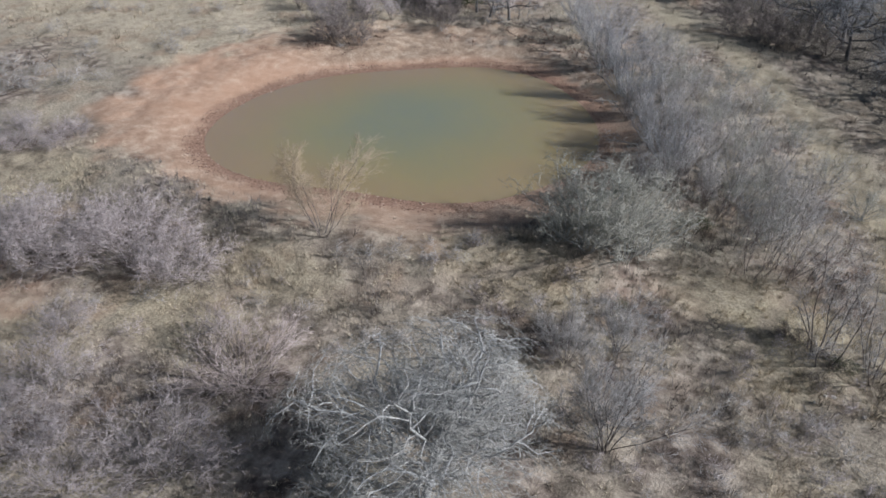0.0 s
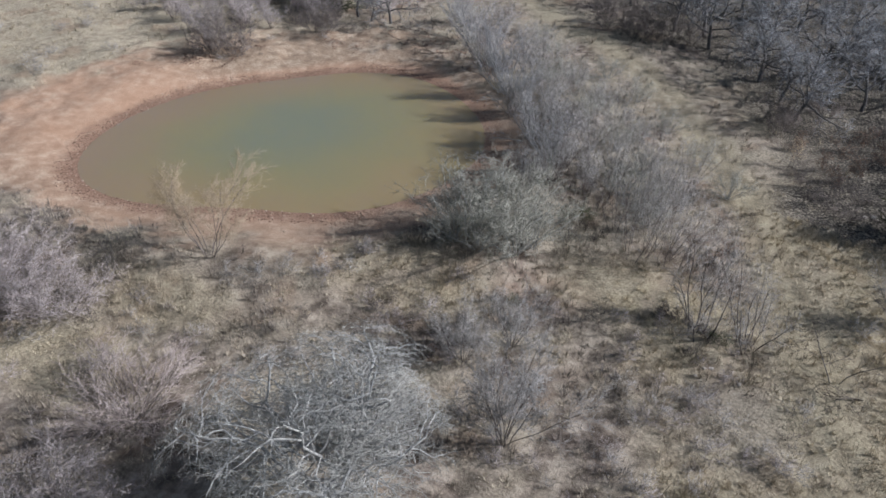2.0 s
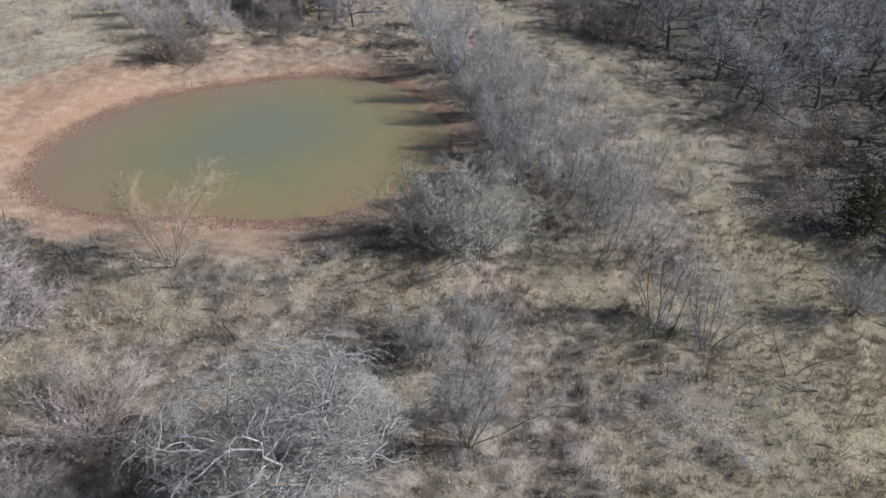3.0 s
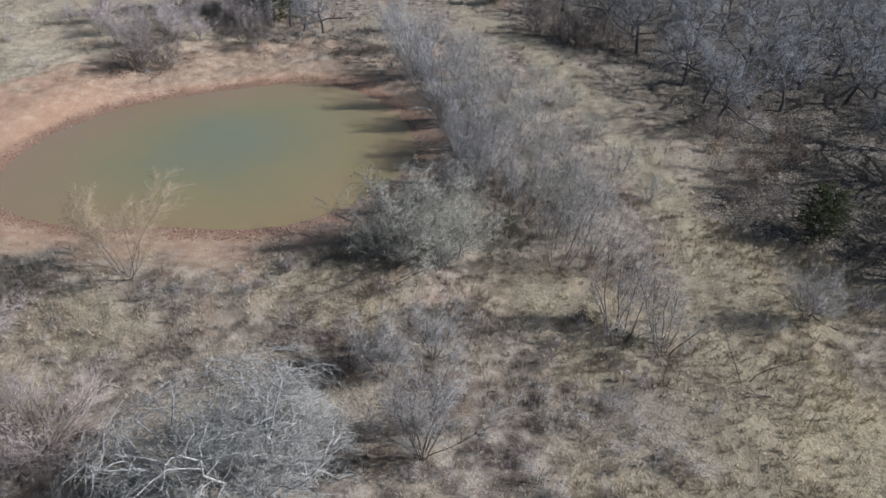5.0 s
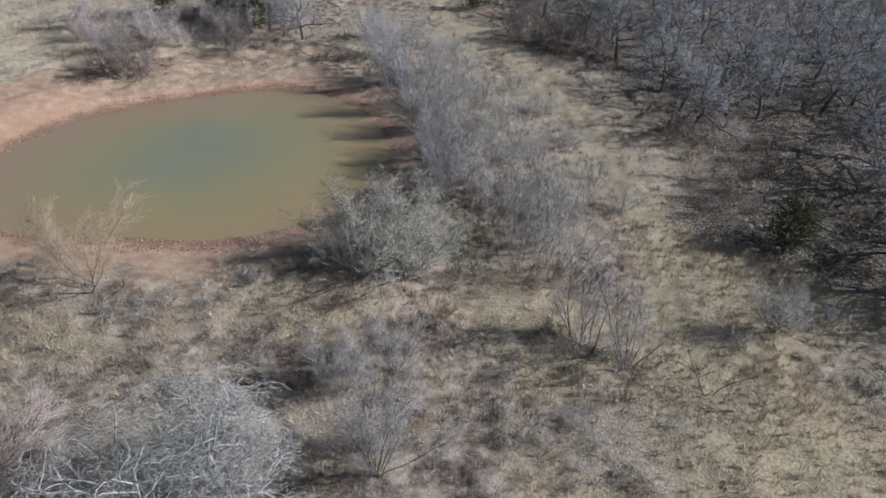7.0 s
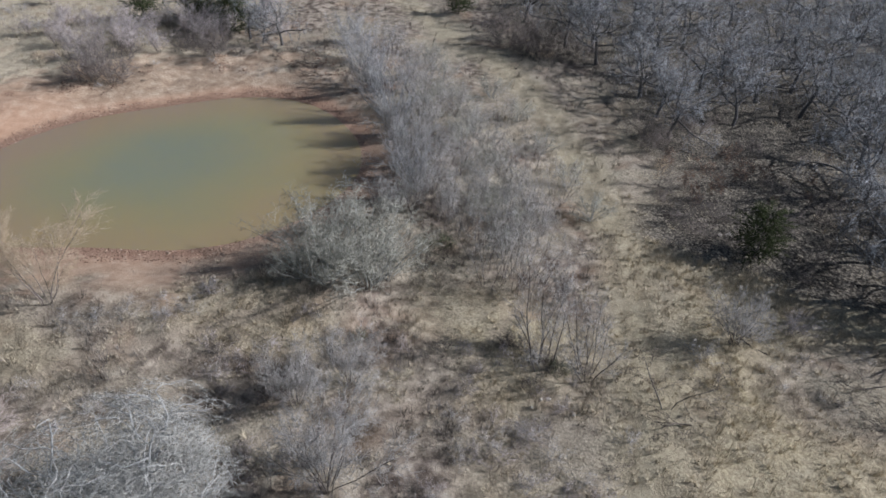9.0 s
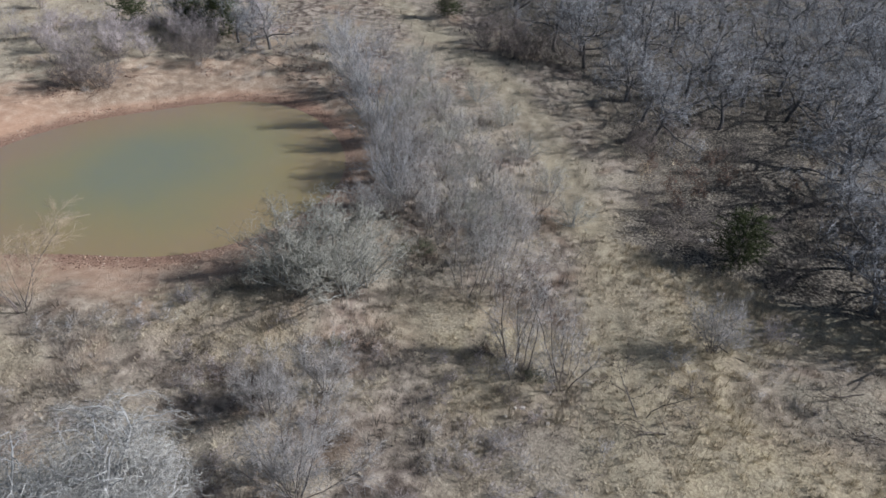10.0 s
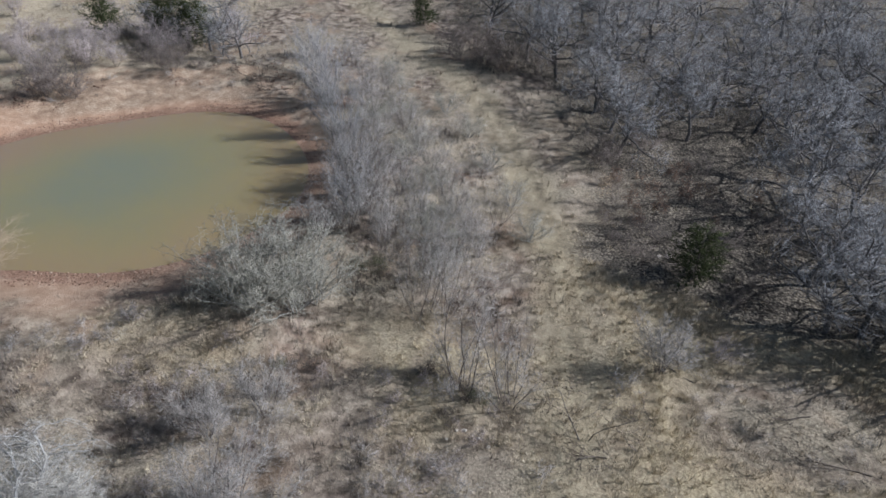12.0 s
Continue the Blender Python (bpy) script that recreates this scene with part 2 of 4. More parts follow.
def water_material():
    """Muddy water: suspended clay that spreads the light, redder over the left shelf, with a light breeze on it. Some
    sky reflection is put into its colour.
    """
    m, nodes, links, b = material("muddy_water", 0.07, 0.5)
    geo = nodes.new("ShaderNodeNewGeometry").outputs["Position"]
    n = noise_node(nodes, links, 0.09, 3, geo)
    n2 = maths(nodes, links, "MULTIPLY", maths(nodes, links, "SUBTRACT", n, 0.5), 0.7)
    # the teal of the middle holds sky reflection, put into the colour
    c = ramp(nodes, links, maths(nodes, links, "ADD", attribute(nodes, "depth_and_sky"), n2), [(0.0, (0.305, 0.243, 0.145)), (0.2, (0.288, 0.246, 0.14)), (0.55, (0.256, 0.244, 0.148)), (1.0, (0.215, 0.234, 0.172))])
    # left side: red clay, plus a lilac sky reflection painted in
    c = mix(nodes, links, attribute(nodes, "silt_and_sky"), c, (0.298, 0.216, 0.172))
    links.new(c, b.inputs["Base Color"])
    b.inputs["IOR"].default_value = 1.45
    b.inputs["Subsurface Weight"].default_value = 0.8
    b.inputs["Subsurface Radius"].default_value = (1.0, 0.85, 0.5)
    b.inputs["Subsurface Scale"].default_value = 1.1
    bump = nodes.new("ShaderNodeBump")
    bump.inputs["Strength"].default_value, bump.inputs["Distance"].default_value = 0.12, 0.02
    links.new(noise_node(nodes, links, 3.0, 3, geo), bump.inputs["Height"])
    links.new(bump.outputs[0], b.inputs["Normal"])
    return m


def blade_material(name, stops, spread):
    """Dry blades: patches by place, and a shade for each blade."""
    m, nodes, links, b = material(name, 0.85, 0.15)
    g = nodes.new("ShaderNodeNewGeometry")
    c = ramp(nodes, links, noise_node(nodes, links, 0.35, 4, g.outputs["Position"]), stops)
    c = mix(nodes, links, attribute(nodes, "straw"), c, mix(nodes, links, 0.75, c, (0.52, 0.448, 0.322)))
    c = mix(nodes, links, 1.0, c, ramp(nodes, links, g.outputs["Random Per Island"], [(0, (1 - spread,) * 3), (1, (1 + spread,) * 3)]), "MULTIPLY")
    links.new(c, b.inputs["Base Color"])
    return m


GROUND, WATER = ground_material(), water_material()
STRAW = blade_material("straw_blades", [(0.36, (0.225, 0.192, 0.165)), (0.5, (0.415, 0.364, 0.30)), (0.62, (0.58, 0.52, 0.41))], 0.3)
WEED = blade_material("weed_stalks", [(0.35, (0.10, 0.088, 0.082)), (0.65, (0.27, 0.245, 0.23))], 0.4)
STONE, _n, _l, _b = material("clay_stones", 0.9, 0.2)
_l.new(ramp(_n, _l, _n.new("ShaderNodeNewGeometry").outputs["Random Per Island"], [(0, (0.14, 0.085, 0.065)), (0.6, (0.28, 0.185, 0.14)), (0.9, (0.40, 0.29, 0.22)), (1, (0.52, 0.42, 0.34))]), _b.inputs["Base Color"])
ROCK, _n, _l, _b = material("pale_rock", 0.9, 0.2)
_l.new(ramp(_n, _l, noise_node(_n, _l, 6.0, 4), [(0.35, (0.42, 0.38, 0.34)), (0.65, (0.68, 0.65, 0.6))]), _b.inputs["Base Color"])


# ---- ground and water ----
def mesh_object(name, verts, faces, mat, parent=None):
    me = bpy.data.meshes.new(name)
    verts, faces = np.asarray(verts, np.float32), np.asarray(faces, np.int32)
    k = faces.shape[1]
    me.vertices.add(len(verts))
    me.vertices.foreach_set("co", verts.ravel())
    me.loops.add(faces.size)
    me.loops.foreach_set("vertex_index", faces.ravel())
    me.polygons.add(len(faces))
    me.polygons.foreach_set("loop_start", np.arange(0, faces.size, k, dtype=np.int32))
    me.update(calc_edges=True)
    me.materials.append(mat)
    ob = new(name, me)
    ob.parent = parent
    return ob


def sheet(xs, ys, z):
    gx, gy = np.meshgrid(xs, ys)
    verts = np.stack([gx.ravel(), gy.ravel(), np.broadcast_to(z(gx, gy), gx.shape).ravel()], 1)
    n, i = len(xs), np.arange(len(xs) - 1)
    first = (np.arange(len(ys) - 1)[:, None] * n + i).ravel()
    return verts, np.stack([first, first + 1, first + n + 1, first + n], 1)


def put_attribute(ob, name, values):
    ob.data.attributes.new(name, "FLOAT", "POINT").data.foreach_set("value", np.asarray(values, np.float32))


far = np.array([4000, 2000, 1000, 500, 300, 200, 150, 120, 105, 95])
xs = np.concatenate([-far - 20, np.arange(-110, -72, 1.5), np.arange(-72, 50, 0.6), np.arange(50, 75, 1.5), far[:-1] - 10])
ys = np.concatenate([-far, np.arange(-80, 8, 4), np.arange(8, 95, 0.6), np.arange(95, 170, 1.2), np.array([185, 220, 300, 500, 1000, 2000, 4000])])
xs, ys = np.unique(xs), np.unique(ys)
v, fc = sheet(xs, ys, height)
ground = tagged(mesh_object("ground", v, fc, GROUND), "dry grassland soil with red clay round the pond", "ground", kind="structure")
gd = pond_d(v[:, 0], v[:, 1])
put_attribute(ground, "clay", clay(v[:, 0], v[:, 1]))
put_attribute(ground, "wet", step(2.4, 0.6, gd + (vnoise(v[:, 0], v[:, 1], 4) - 0.5) * 1.6) * (1 - 0.6 * step(-22, -15, v[:, 0])))
put_attribute(ground, "litter_and_shade", np.clip(0.97 * wood(v[:, 0] + 2.0, v[:, 1]) + 0.55 * bank(v[:, 0], v[:, 1]), 0, 1))
put_attribute(ground, "meadow", 1.6 * step(-36, -58, v[:, 0]) * step(56, 70, v[:, 1]))
put_attribute(ground, "straw", 1.5 * straw(v[:, 0], v[:, 1]))
put_attribute(ground, "sand", 1.0 * step(68, 80, v[:, 1]) * step(1.5, 4.0, gd) + 0.35 * step(54, 45, v[:, 1]) * step(-13, -24, v[:, 0]))
put_attribute(ground, "trail", trail(v[:, 0], v[:, 1]))
put_attribute(ground, "rut", step(0.55, 0.2, np.abs(track_d(v[:, 0], v[:, 1]) - 0.9)) * vnoise(v[:, 0] * 0.4, v[:, 1] * 0.4, 57) * step(110, 95, v[:, 1]))
put_attribute(ground, "track", step(3.5, 1.0, track_d(v[:, 0], v[:, 1])))
ground.data.shade_smooth()

rings, around = np.linspace(0, 1, 26)[1:], np.linspace(0, 2 * np.pi, 145)[:-1]


def pond_sheet():
    """Rings round the pond's middle, out to just past the waterline, where the bank rises through them."""
    lo, hi = np.zeros(len(around)), np.full(len(around), 40.0)
    for _ in range(18):
        m = (lo + hi) / 2
        inside = pond_d(-31 + m * np.cos(around), 64 + m * np.sin(around)) < 0.35
        lo, hi = np.where(inside, m, lo), np.where(inside, hi, m)
    verts, faces, n = [(-31.0, 64.0, 0.0)], [], len(around)
    for q in rings:
        verts += [(-31 + q * r * math.cos(a), 64 + q * r * math.sin(a), 0.0) for r, a in zip(lo, around)]
    for i in range(n):
        k = (i + 1) % n
        faces.append((0, 1 + i, 1 + k))
        for j in range(len(rings) - 1):
            a, b, c, d = 1 + j * n + i, 1 + (j + 1) * n + i, 1 + (j + 1) * n + k, 1 + j * n + k
            faces += [(a, b, c), (a, c, d)]
    return np.array(verts), np.array(faces)


v, fc = pond_sheet()
water = tagged(mesh_object("water", v, fc, WATER), "still muddy green-brown pond water", "water", kind="structure")
wd = pond_d(v[:, 0], v[:, 1]) + (vnoise(v[:, 0] * 0.2, v[:, 1] * 0.2, 7) - 0.5) * 3
put_attribute(water, "depth_and_sky", step(0.2, -9.0, wd) * (0.25 + 0.75 * np.exp(-((v[:, 0] + 33.5) / 10.0) ** 2 - ((v[:, 1] - 64.5) / 10.5) ** 2)))
put_attribute(water, "silt_and_sky", step(-26, -46, v[:, 0] - 0.25 * (v[:, 1] - 64)) * step(-12, -1, wd) * 0.5)


# ---- bare plants, grown branch by branch ----
def tubes(branches, sides):
    """Tapered tubes along branches, each a list of points and a list of radii; thin tips close in a point."""
    verts, faces, count = [], [], 0
    for n in sorted({len(p) for p, r in branches}):
        some = [(p, r) for p, r in branches if len(p) == n]
        pts, rad = np.array([[tuple(q) for q in p] for p, r in some], float), np.array([r for p, r in some], float)
        d = np.gradient(pts, axis=1)
        d /= np.linalg.norm(d, axis=2, keepdims=True) + 1e-9
        ref = np.where(np.abs(d[:, :1, 2:3]) > 0.9, [[[1.0, 0, 0]]], [[[0, 0, 1.0]]])
        u = np.cross(d, np.broadcast_to(ref, d.shape))
        u /= np.linalg.norm(u, axis=2, keepdims=True) + 1e-9
        w = np.cross(d, u)
        t = 2 * np.pi * np.arange(sides) / sides
        rings = n - 1
        ring = pts[:, :rings, None] + rad[:, :rings, None, None] * (u[:, :rings, None] * np.cos(t)[:, None] + w[:, :rings, None] * np.sin(t)[:, None])
        block = np.concatenate([ring.reshape(len(some), -1, 3), pts[:, -1:]], 1)
        size = rings * sides + 1
        base = count + np.arange(len(some))[:, None] * size
        for k in range(sides):
            m = (k + 1) % sides
            for j in range(rings - 1):
                a, b, c, e = j * sides + k, j * sides + m, (j + 1) * sides + m, (j + 1) * sides + k
                faces += [base + np.array([a, b, c]), base + np.array([a, c, e])]
            faces.append(base + np.array([(rings - 1) * sides + k, (rings - 1) * sides + m, size - 1]))
        verts.append(block.reshape(-1, 3))
        count += len(some) * size
    return np.concatenate(verts), np.concatenate(faces)


def grow(rng, out, p, d, length, radius, level, spec, tag):
    """One branch and all that it bears. out: rows of (level, tag, points, radii)."""
    last = level == spec["levels"] - 1
    n = 1 if last else spec["bits"][level]
    pts, rad, dirs = [p], [radius], [d]
    tip = radius * 0.4
    for k in range(n):
        d = (d + Vector((rng.gauss(0, 1), rng.gauss(0, 1), rng.gauss(0, 1))) * spec["wander"][level] + Vector((0, 0, spec["rise"][level]))).normalized()
        pts.append(pts[-1] + d * (length / n))
        rad.append(radius + (tip - radius) * (k + 1) / n)
        dirs.append(d)
    out.append((level, tag, pts, rad))
    if last:
        return
    kids = spec["kids"][level]
    turn = rng.uniform(0, 6.28)
    for k in range(kids):
        at = spec["bare"][level] + (1 - spec["bare"][level]) * (k + rng.random()) / kids
        i = min(int(at * n), n - 1)
        f = at * n - i
        place, way, r = pts[i].lerp(pts[i + 1], f), dirs[i + 1], rad[i] + (rad[i + 1] - rad[i]) * f
        side = way.orthogonal().normalized()
        side.rotate(Matrix.Rotation(turn + k * 2.4 + rng.uniform(-0.4, 0.4), 3, way))
        ang = radians(spec["angle"][level]) * rng.uniform(*(spec.get("open", (0.7, 1.3)) if level == 0 else (0.7, 1.3)))
        kid = (way * math.cos(ang) + side * math.sin(ang)).normalized()
        size = length * spec["ratio"][level] * rng.uniform(0.7, 1.2) * (1.15 - 0.5 * at)
        grow(rng, out, place, kid, size, max(r * spec["thin"], spec["least"]), level + 1, spec, len(out) if level == 0 else tag)


OAK = dict(levels=5, stems=1, lean=(0, 8), length=0.34, radius=0.17, bits=[4, 5, 3, 1], wander=[0.10, 0.28, 0.36, 0.30, 0], rise=[0.1, 0.10, 0.06, 0.03, 0],
           kids=[8, 8, 6, 5], bare=[0.4, 0.22, 0.2, 0.1], angle=[58, 48, 50, 46], ratio=[1.5, 0.52, 0.52, 0.58], thin=0.62, least=0.0128, split=True, boughs=True, dome=(6.8, 4.6, 5.4))
LICHEN = dict(OAK, kids=[21, 12, 9, 8], bits=[4, 8, 6, 3], length=0.26, radius=0.125, bare=[0.42, 0.15, 0.12, 0.1], angle=[58, 52, 54, 50], open=(0.3, 1.55), ratio=[1.6, 0.52, 0.55, 0.55],
              wander=[0.1, 0.30, 0.38, 0.40, 0], rise=[0.1, 0.07, 0.06, 0.05, 0], thin=0.60, least=0.0095, dome=(9.5, 4.0, 8.4))
THICKET = dict(levels=4, stems=12, lean=(6, 46), length=0.85, radius=0.034, bits=[5, 3, 1], wander=[0.10, 0.14, 0.15, 0], rise=[0.06, 0.1, 0.06, 0],
               kids=[7, 5, 3], bare=[0.2, 0.1, 0.1], angle=[32, 34, 34], ratio=[0.42, 0.55, 0.75], thin=0.55, least=0.0125)
WAND = dict(levels=4, stems=12, lean=(2, 28), foot=0.15, length=0.95, radius=0.026, bits=[8, 3, 1], wander=[0.085, 0.12, 0.12, 0], rise=[0.05, 0.10, 0.06, 0],
            kids=[9, 5, 4], bare=[0.25, 0.15, 0.1], angle=[36, 36, 34], ratio=[0.30, 0.5, 0.6], thin=0.55, least=0.0095)
VASE = dict(WAND, stems=15, lean=(4, 48), foot=0.06, radius=0.024, kids=[11, 7, 4], ratio=[0.36, 0.5, 0.6], least=0.009)
FAN = dict(THICKET, stems=28, lean=(12, 70), radius=0.038, wander=[0.08, 0.12, 0.15, 0], rise=[0.05, 0.06, 0.04, 0])
HEDGE = dict(THICKET, stems=11, lean=(3, 36), length=0.92, radius=0.036, bits=[6, 3, 1], wander=[0.08, 0.12, 0.14, 0], kids=[10, 5, 4], angle=[38, 46, 48], ratio=[0.36, 0.52, 0.65], least=0.0098)
FRONT = dict(HEDGE, stems=22, lean=(2, 42), bias=(-0.32, -0.05, 0), foot=0.10, radius=0.032, vary=(0.5, 1.1), bits=[7, 3, 1], wander=[0.06, 0.14, 0.14, 0], kids=[9, 4, 4], bare=[0.3, 0.1, 0.1], angle=[28, 36, 40], least=0.0085)
BUSH = dict(levels=3, stems=11, lean=(10, 75), length=0.9, radius=0.02, bits=[3, 1], wander=[0.16, 0.16, 0], rise=[0.05, 0.05, 0],
            kids=[7, 4], bare=[0.15, 0.1], angle=[42, 42], ratio=[0.45, 0.55], thin=0.6, least=0.0125)
DEAD = dict(levels=4, stems=2, lean=(5, 28), length=0.7, radius=0.045, bits=[5, 4, 2], wander=[0.16, 0.22, 0.2, 0], rise=[0.03, 0.04, 0, 0],
            kids=[8, 6, 5], bare=[0.25, 0.2, 0.2], angle=[55, 50, 45], ratio=[0.55, 0.5, 0.5], thin=0.6, least=0.012)
SLIM = dict(levels=4, stems=2, lean=(0, 8), length=0.95, radius=0.035, bits=[5, 3, 2], wander=[0.05, 0.1, 0.1, 0], rise=[0.08, 0.05, 0, 0],
            kids=[12, 5, 4], bare=[0.25, 0.2, 0.1], angle=[45, 45, 40], ratio=[0.32, 0.5, 0.5], thin=0.5, least=0.010)
CEDAR = dict(levels=4, stems=1, lean=(0, 3), length=0.95, radius=0.10, bits=[5, 3, 2], wander=[0.03, 0.08, 0.12, 0], rise=[0.1, 0.1, 0.05, 0],
             kids=[46, 11, 8], bare=[0.03, 0.1, 0.1], angle=[66, 50, 42], ratio=[0.40, 0.40, 0.40], thin=0.35, least=0.029)


def leaf_cards(rng, segs, count, size):
    """Small bent leaves near the twigs' tips: two triangles each."""
    verts, faces = [], []
    for k in range(count):
        s = segs[rng.randrange(len(segs))]
        c = Vector(s[-1]) + Vector((rng.gauss(0, 1), rng.gauss(0, 1), rng.gauss(0, 1))) * 0.06
        u = Vector((rng.gauss(0, 1), rng.gauss(0, 1), rng.gauss(0, 1))).normalized()
        w = u.orthogonal().normalized()
        z = u.cross(w) * 0.25
        h = size * rng.uniform(0.6, 1.3)
        i = len(verts)
        verts += [c - u * h, c + w * h * 0.5 + z * h, c + u * h, c - w * h * 0.5 + z * h]
        faces += [(i, i + 1, i + 2, i + 3)]
    return [tuple(q) for q in verts], faces


def draw_in(out):
    """Shortens what reaches past the dome of a crown."""
    return (0.75 + 0.25 * math.tanh((out - 0.75) / 0.5)) / out


def plant(name, spec, tall, seed, wood_mat, twig_mat, wide=1.0, leaves=None):
    """A prototype with its foot at the origin: a root with stems or trunk and limbs, and the twigs."""
    rng = random.Random(seed)
    root = new(name)
    rows = []
    for s in range(spec["stems"]):
        lean = radians(rng.uniform(*spec["lean"]))
        az = s * 2.4 + rng.uniform(-0.5, 0.5)
        d = (Vector((math.sin(lean) * math.cos(az), math.sin(lean) * math.sin(az), math.cos(lean))) + Vector(spec.get("bias", (0, 0, 0)))).normalized()
        spread = 0.0 if spec["stems"] == 1 else spec.get("foot", 0.05) * tall * wide * math.sqrt(rng.random())
        foot = Vector((spread * math.cos(az), spread * math.sin(az), -0.12))
        grow(rng, rows, foot, d, tall * spec["length"] * rng.uniform(*spec.get("vary", (0.75, 1.1))), spec["radius"] * tall / 6 * rng.uniform(0.8, 1.15), 0, spec, -1 - s)
    grown = tall / max(q.z for l, t, pts, rad in rows for q in pts)
    for l, t, pts, rad in rows:
        for q in pts:
            q.x, q.y, q.z = q.x * wide * grown, q.y * wide * grown, q.z * grown
            if "dome" in spec:
                across, middle, up = spec["dome"]
                out = math.sqrt((q.x ** 2 + q.y ** 2) / across ** 2 + (max(q.z - middle, 0) / up) ** 2)
                if out > 0.75:
                    q.x, q.y, q.z = q.x * draw_in(out), q.y * draw_in(out), min(q.z, middle) + max(q.z - middle, 0) * draw_in(out)
    one = spec["stems"] == 1
    for tag in sorted({t for l, t, p, r in rows if l == 0}):
        mesh_object("trunk" if one else "stem", *tubes([(p, r) for l, t, p, r in rows if l == 0 and t == tag], 7 if one else 5), wood_mat, root)
    bough = 2 if spec.get("boughs") else 1
    if spec.get("split"):
        for tag in sorted({t for l, t, p, r in rows if l == 1}):
            limb = mesh_object("limb", *tubes([(p, r) for l, t, p, r in rows if 1 <= l <= bough and t == tag], 5), wood_mat, root)
            tagged(mesh_object("twig_spray", *tubes([(p, r) for l, t, p, r in rows if l > bough and t == tag], 3), twig_mat, limb), kind="stuff")
        return root
    fine = [(p, r) for l, t, p, r in rows if l >= 1]
    tagged(mesh_object("crown", *tubes(fine, 3), twig_mat, root), kind="stuff")
    if leaves:
        mat, count, size = leaves
        tagged(mesh_object("foliage", *leaf_cards(rng, [p for p, r in fine], count, size), mat, root), kind="stuff")
    return root


KINDS, USED = {}, {}


def kind(key, label, category, group, makers):
    KINDS[key] = (label, category, group, makers)


def stand(key, x, y, size=1.0, turn=None, label="", variant=None, sink=0.0):
    """Sets one plant of a kind on the ground. The first of a variant is the prototype itself, the others are copies."""
    name, category, group, makers = KINDS[key]
    which = int(abs(x * 7.3 + y * 3.1) * 10) % len(makers) if variant is None else variant
    turn = (x * 37.0 + y * 91.0) % 360 if turn is None else turn
    at = pose(x, y, float(height(x, y)) - sink, 0, 0, turn)
    if (key, which) not in USED:
        ob = makers[which]()
        ob.matrix_basis = at @ Matrix.Scale(size, 4)
        USED[key, which] = (ob, size)
    else:
        proto, s0 = USED[key, which]
        ob = copy_thing(proto, at @ Matrix.Scale(size / s0, 4))
    return tagged(ob, label or name, category, group)


def variants(name, spec, tall, seeds, wood_mat, twig_mat, wide=1.0, leaves=None):
    return [lambda s=s: plant(name, spec, tall, s, wood_mat, twig_mat, wide, leaves) for s in seeds]


kind("oak", "bare gray post oak with a crooked trunk and wide twiggy crown", "tree", "oaks of the wood", variants("oak_tree", OAK, 9.6, (11, 12, 13, 14, 15, 16), BARK_OAK, TWIG_OAK, 1.15))
kind("lichen", "bare broad tree with pale lichen-covered contorted limbs", "tree", "", variants("lichen_tree", LICHEN, 12.2, (24,), BARK_PALE, TWIG_PALE, 1.35))
kind("thicket", "leafless purple-gray thicket shrub with many thin stems", "shrub", "thicket shrubs", variants("thicket_shrub", THICKET, 4.6, (31, 32, 33), BARK_STEM, TWIG_PURPLE, 1.15))
kind("hedge", "leafless blue-gray brush growing along the dam", "shrub", "brush along the dam", variants("dam_shrub", HEDGE, 6.0, (41, 42, 43, 44), BARK_STEM, TWIG_GRAY, 1.05))
kind("front", "leafless blue-gray shrub with pale stems above the water", "shrub", "pale shrubs above the water", variants("shore_shrub", FRONT, 6.4, (45, 46), TWIG_PALE, TWIG_BLUE, 1.0))
kind("clump", "leafless pale gray rounded shrub on the bank", "shrub", "bank shrubs", variants("bank_shrub", dict(HEDGE, stems=15, lean=(4, 60), radius=0.05, bare=[0.32, 0.1, 0.1], wander=[0.14, 0.24, 0.24, 0], kids=[9, 5, 4], angle=[46, 55, 55], least=0.0096), 4.6, (51, 52), TWIG_PALE, TWIG_OLIVE, 1.15))
kind("wand", "clump of slender upright bare saplings", "sapling", "saplings on the dam", variants("sapling_clump", dict(WAND, stems=9, bias=(0.12, -0.05, 0), wander=[0.06, 0.2, 0.2, 0], radius=0.018, kids=[10, 4, 3], angle=[42, 50, 50], least=0.0078, bare=[0.25, 0.15, 0.1]), 7.0, (61, 62, 63), BARK_STEM, TWIG_GRAY))
kind("open", "clump of dark bare saplings leaning apart in dry grass", "sapling", "saplings in the open", variants("leaning_saplings", dict(WAND, stems=9, lean=(4, 34), bias=(0.14, 0, 0), foot=0.12, vary=(0.4, 1.1), radius=0.028, wander=[0.09, 0.18, 0.18, 0], kids=[12, 6, 4], angle=[42, 46, 46], least=0.008, bare=[0.25, 0.15, 0.1]), 7.4, (64, 65), BARK_SLENDER, TWIG_GRAY))
kind("brown", "dense dark brown leafless brush", "shrub", "dark thicket shrubs", variants("dark_shrub", dict(THICKET, stems=10, kids=[6, 5, 4], least=0.0152), 4.2, (34, 35), BARK_STEM, TWIG_BROWN, 1.25))
kind("vase", "bare gray shrub of many thin stems in dry grass", "shrub", "thin gray shrubs", variants("thin_shrub", VASE, 5.6, (74, 75), BARK_SLENDER, TWIG_GRAY))
kind("fan", "bare fawn-gray shrub with stems fanning out from its foot", "shrub", "", variants("fan_shrub", FAN, 4.8, (71,), BARK_STEM, TWIG_FAWN, 1.2))
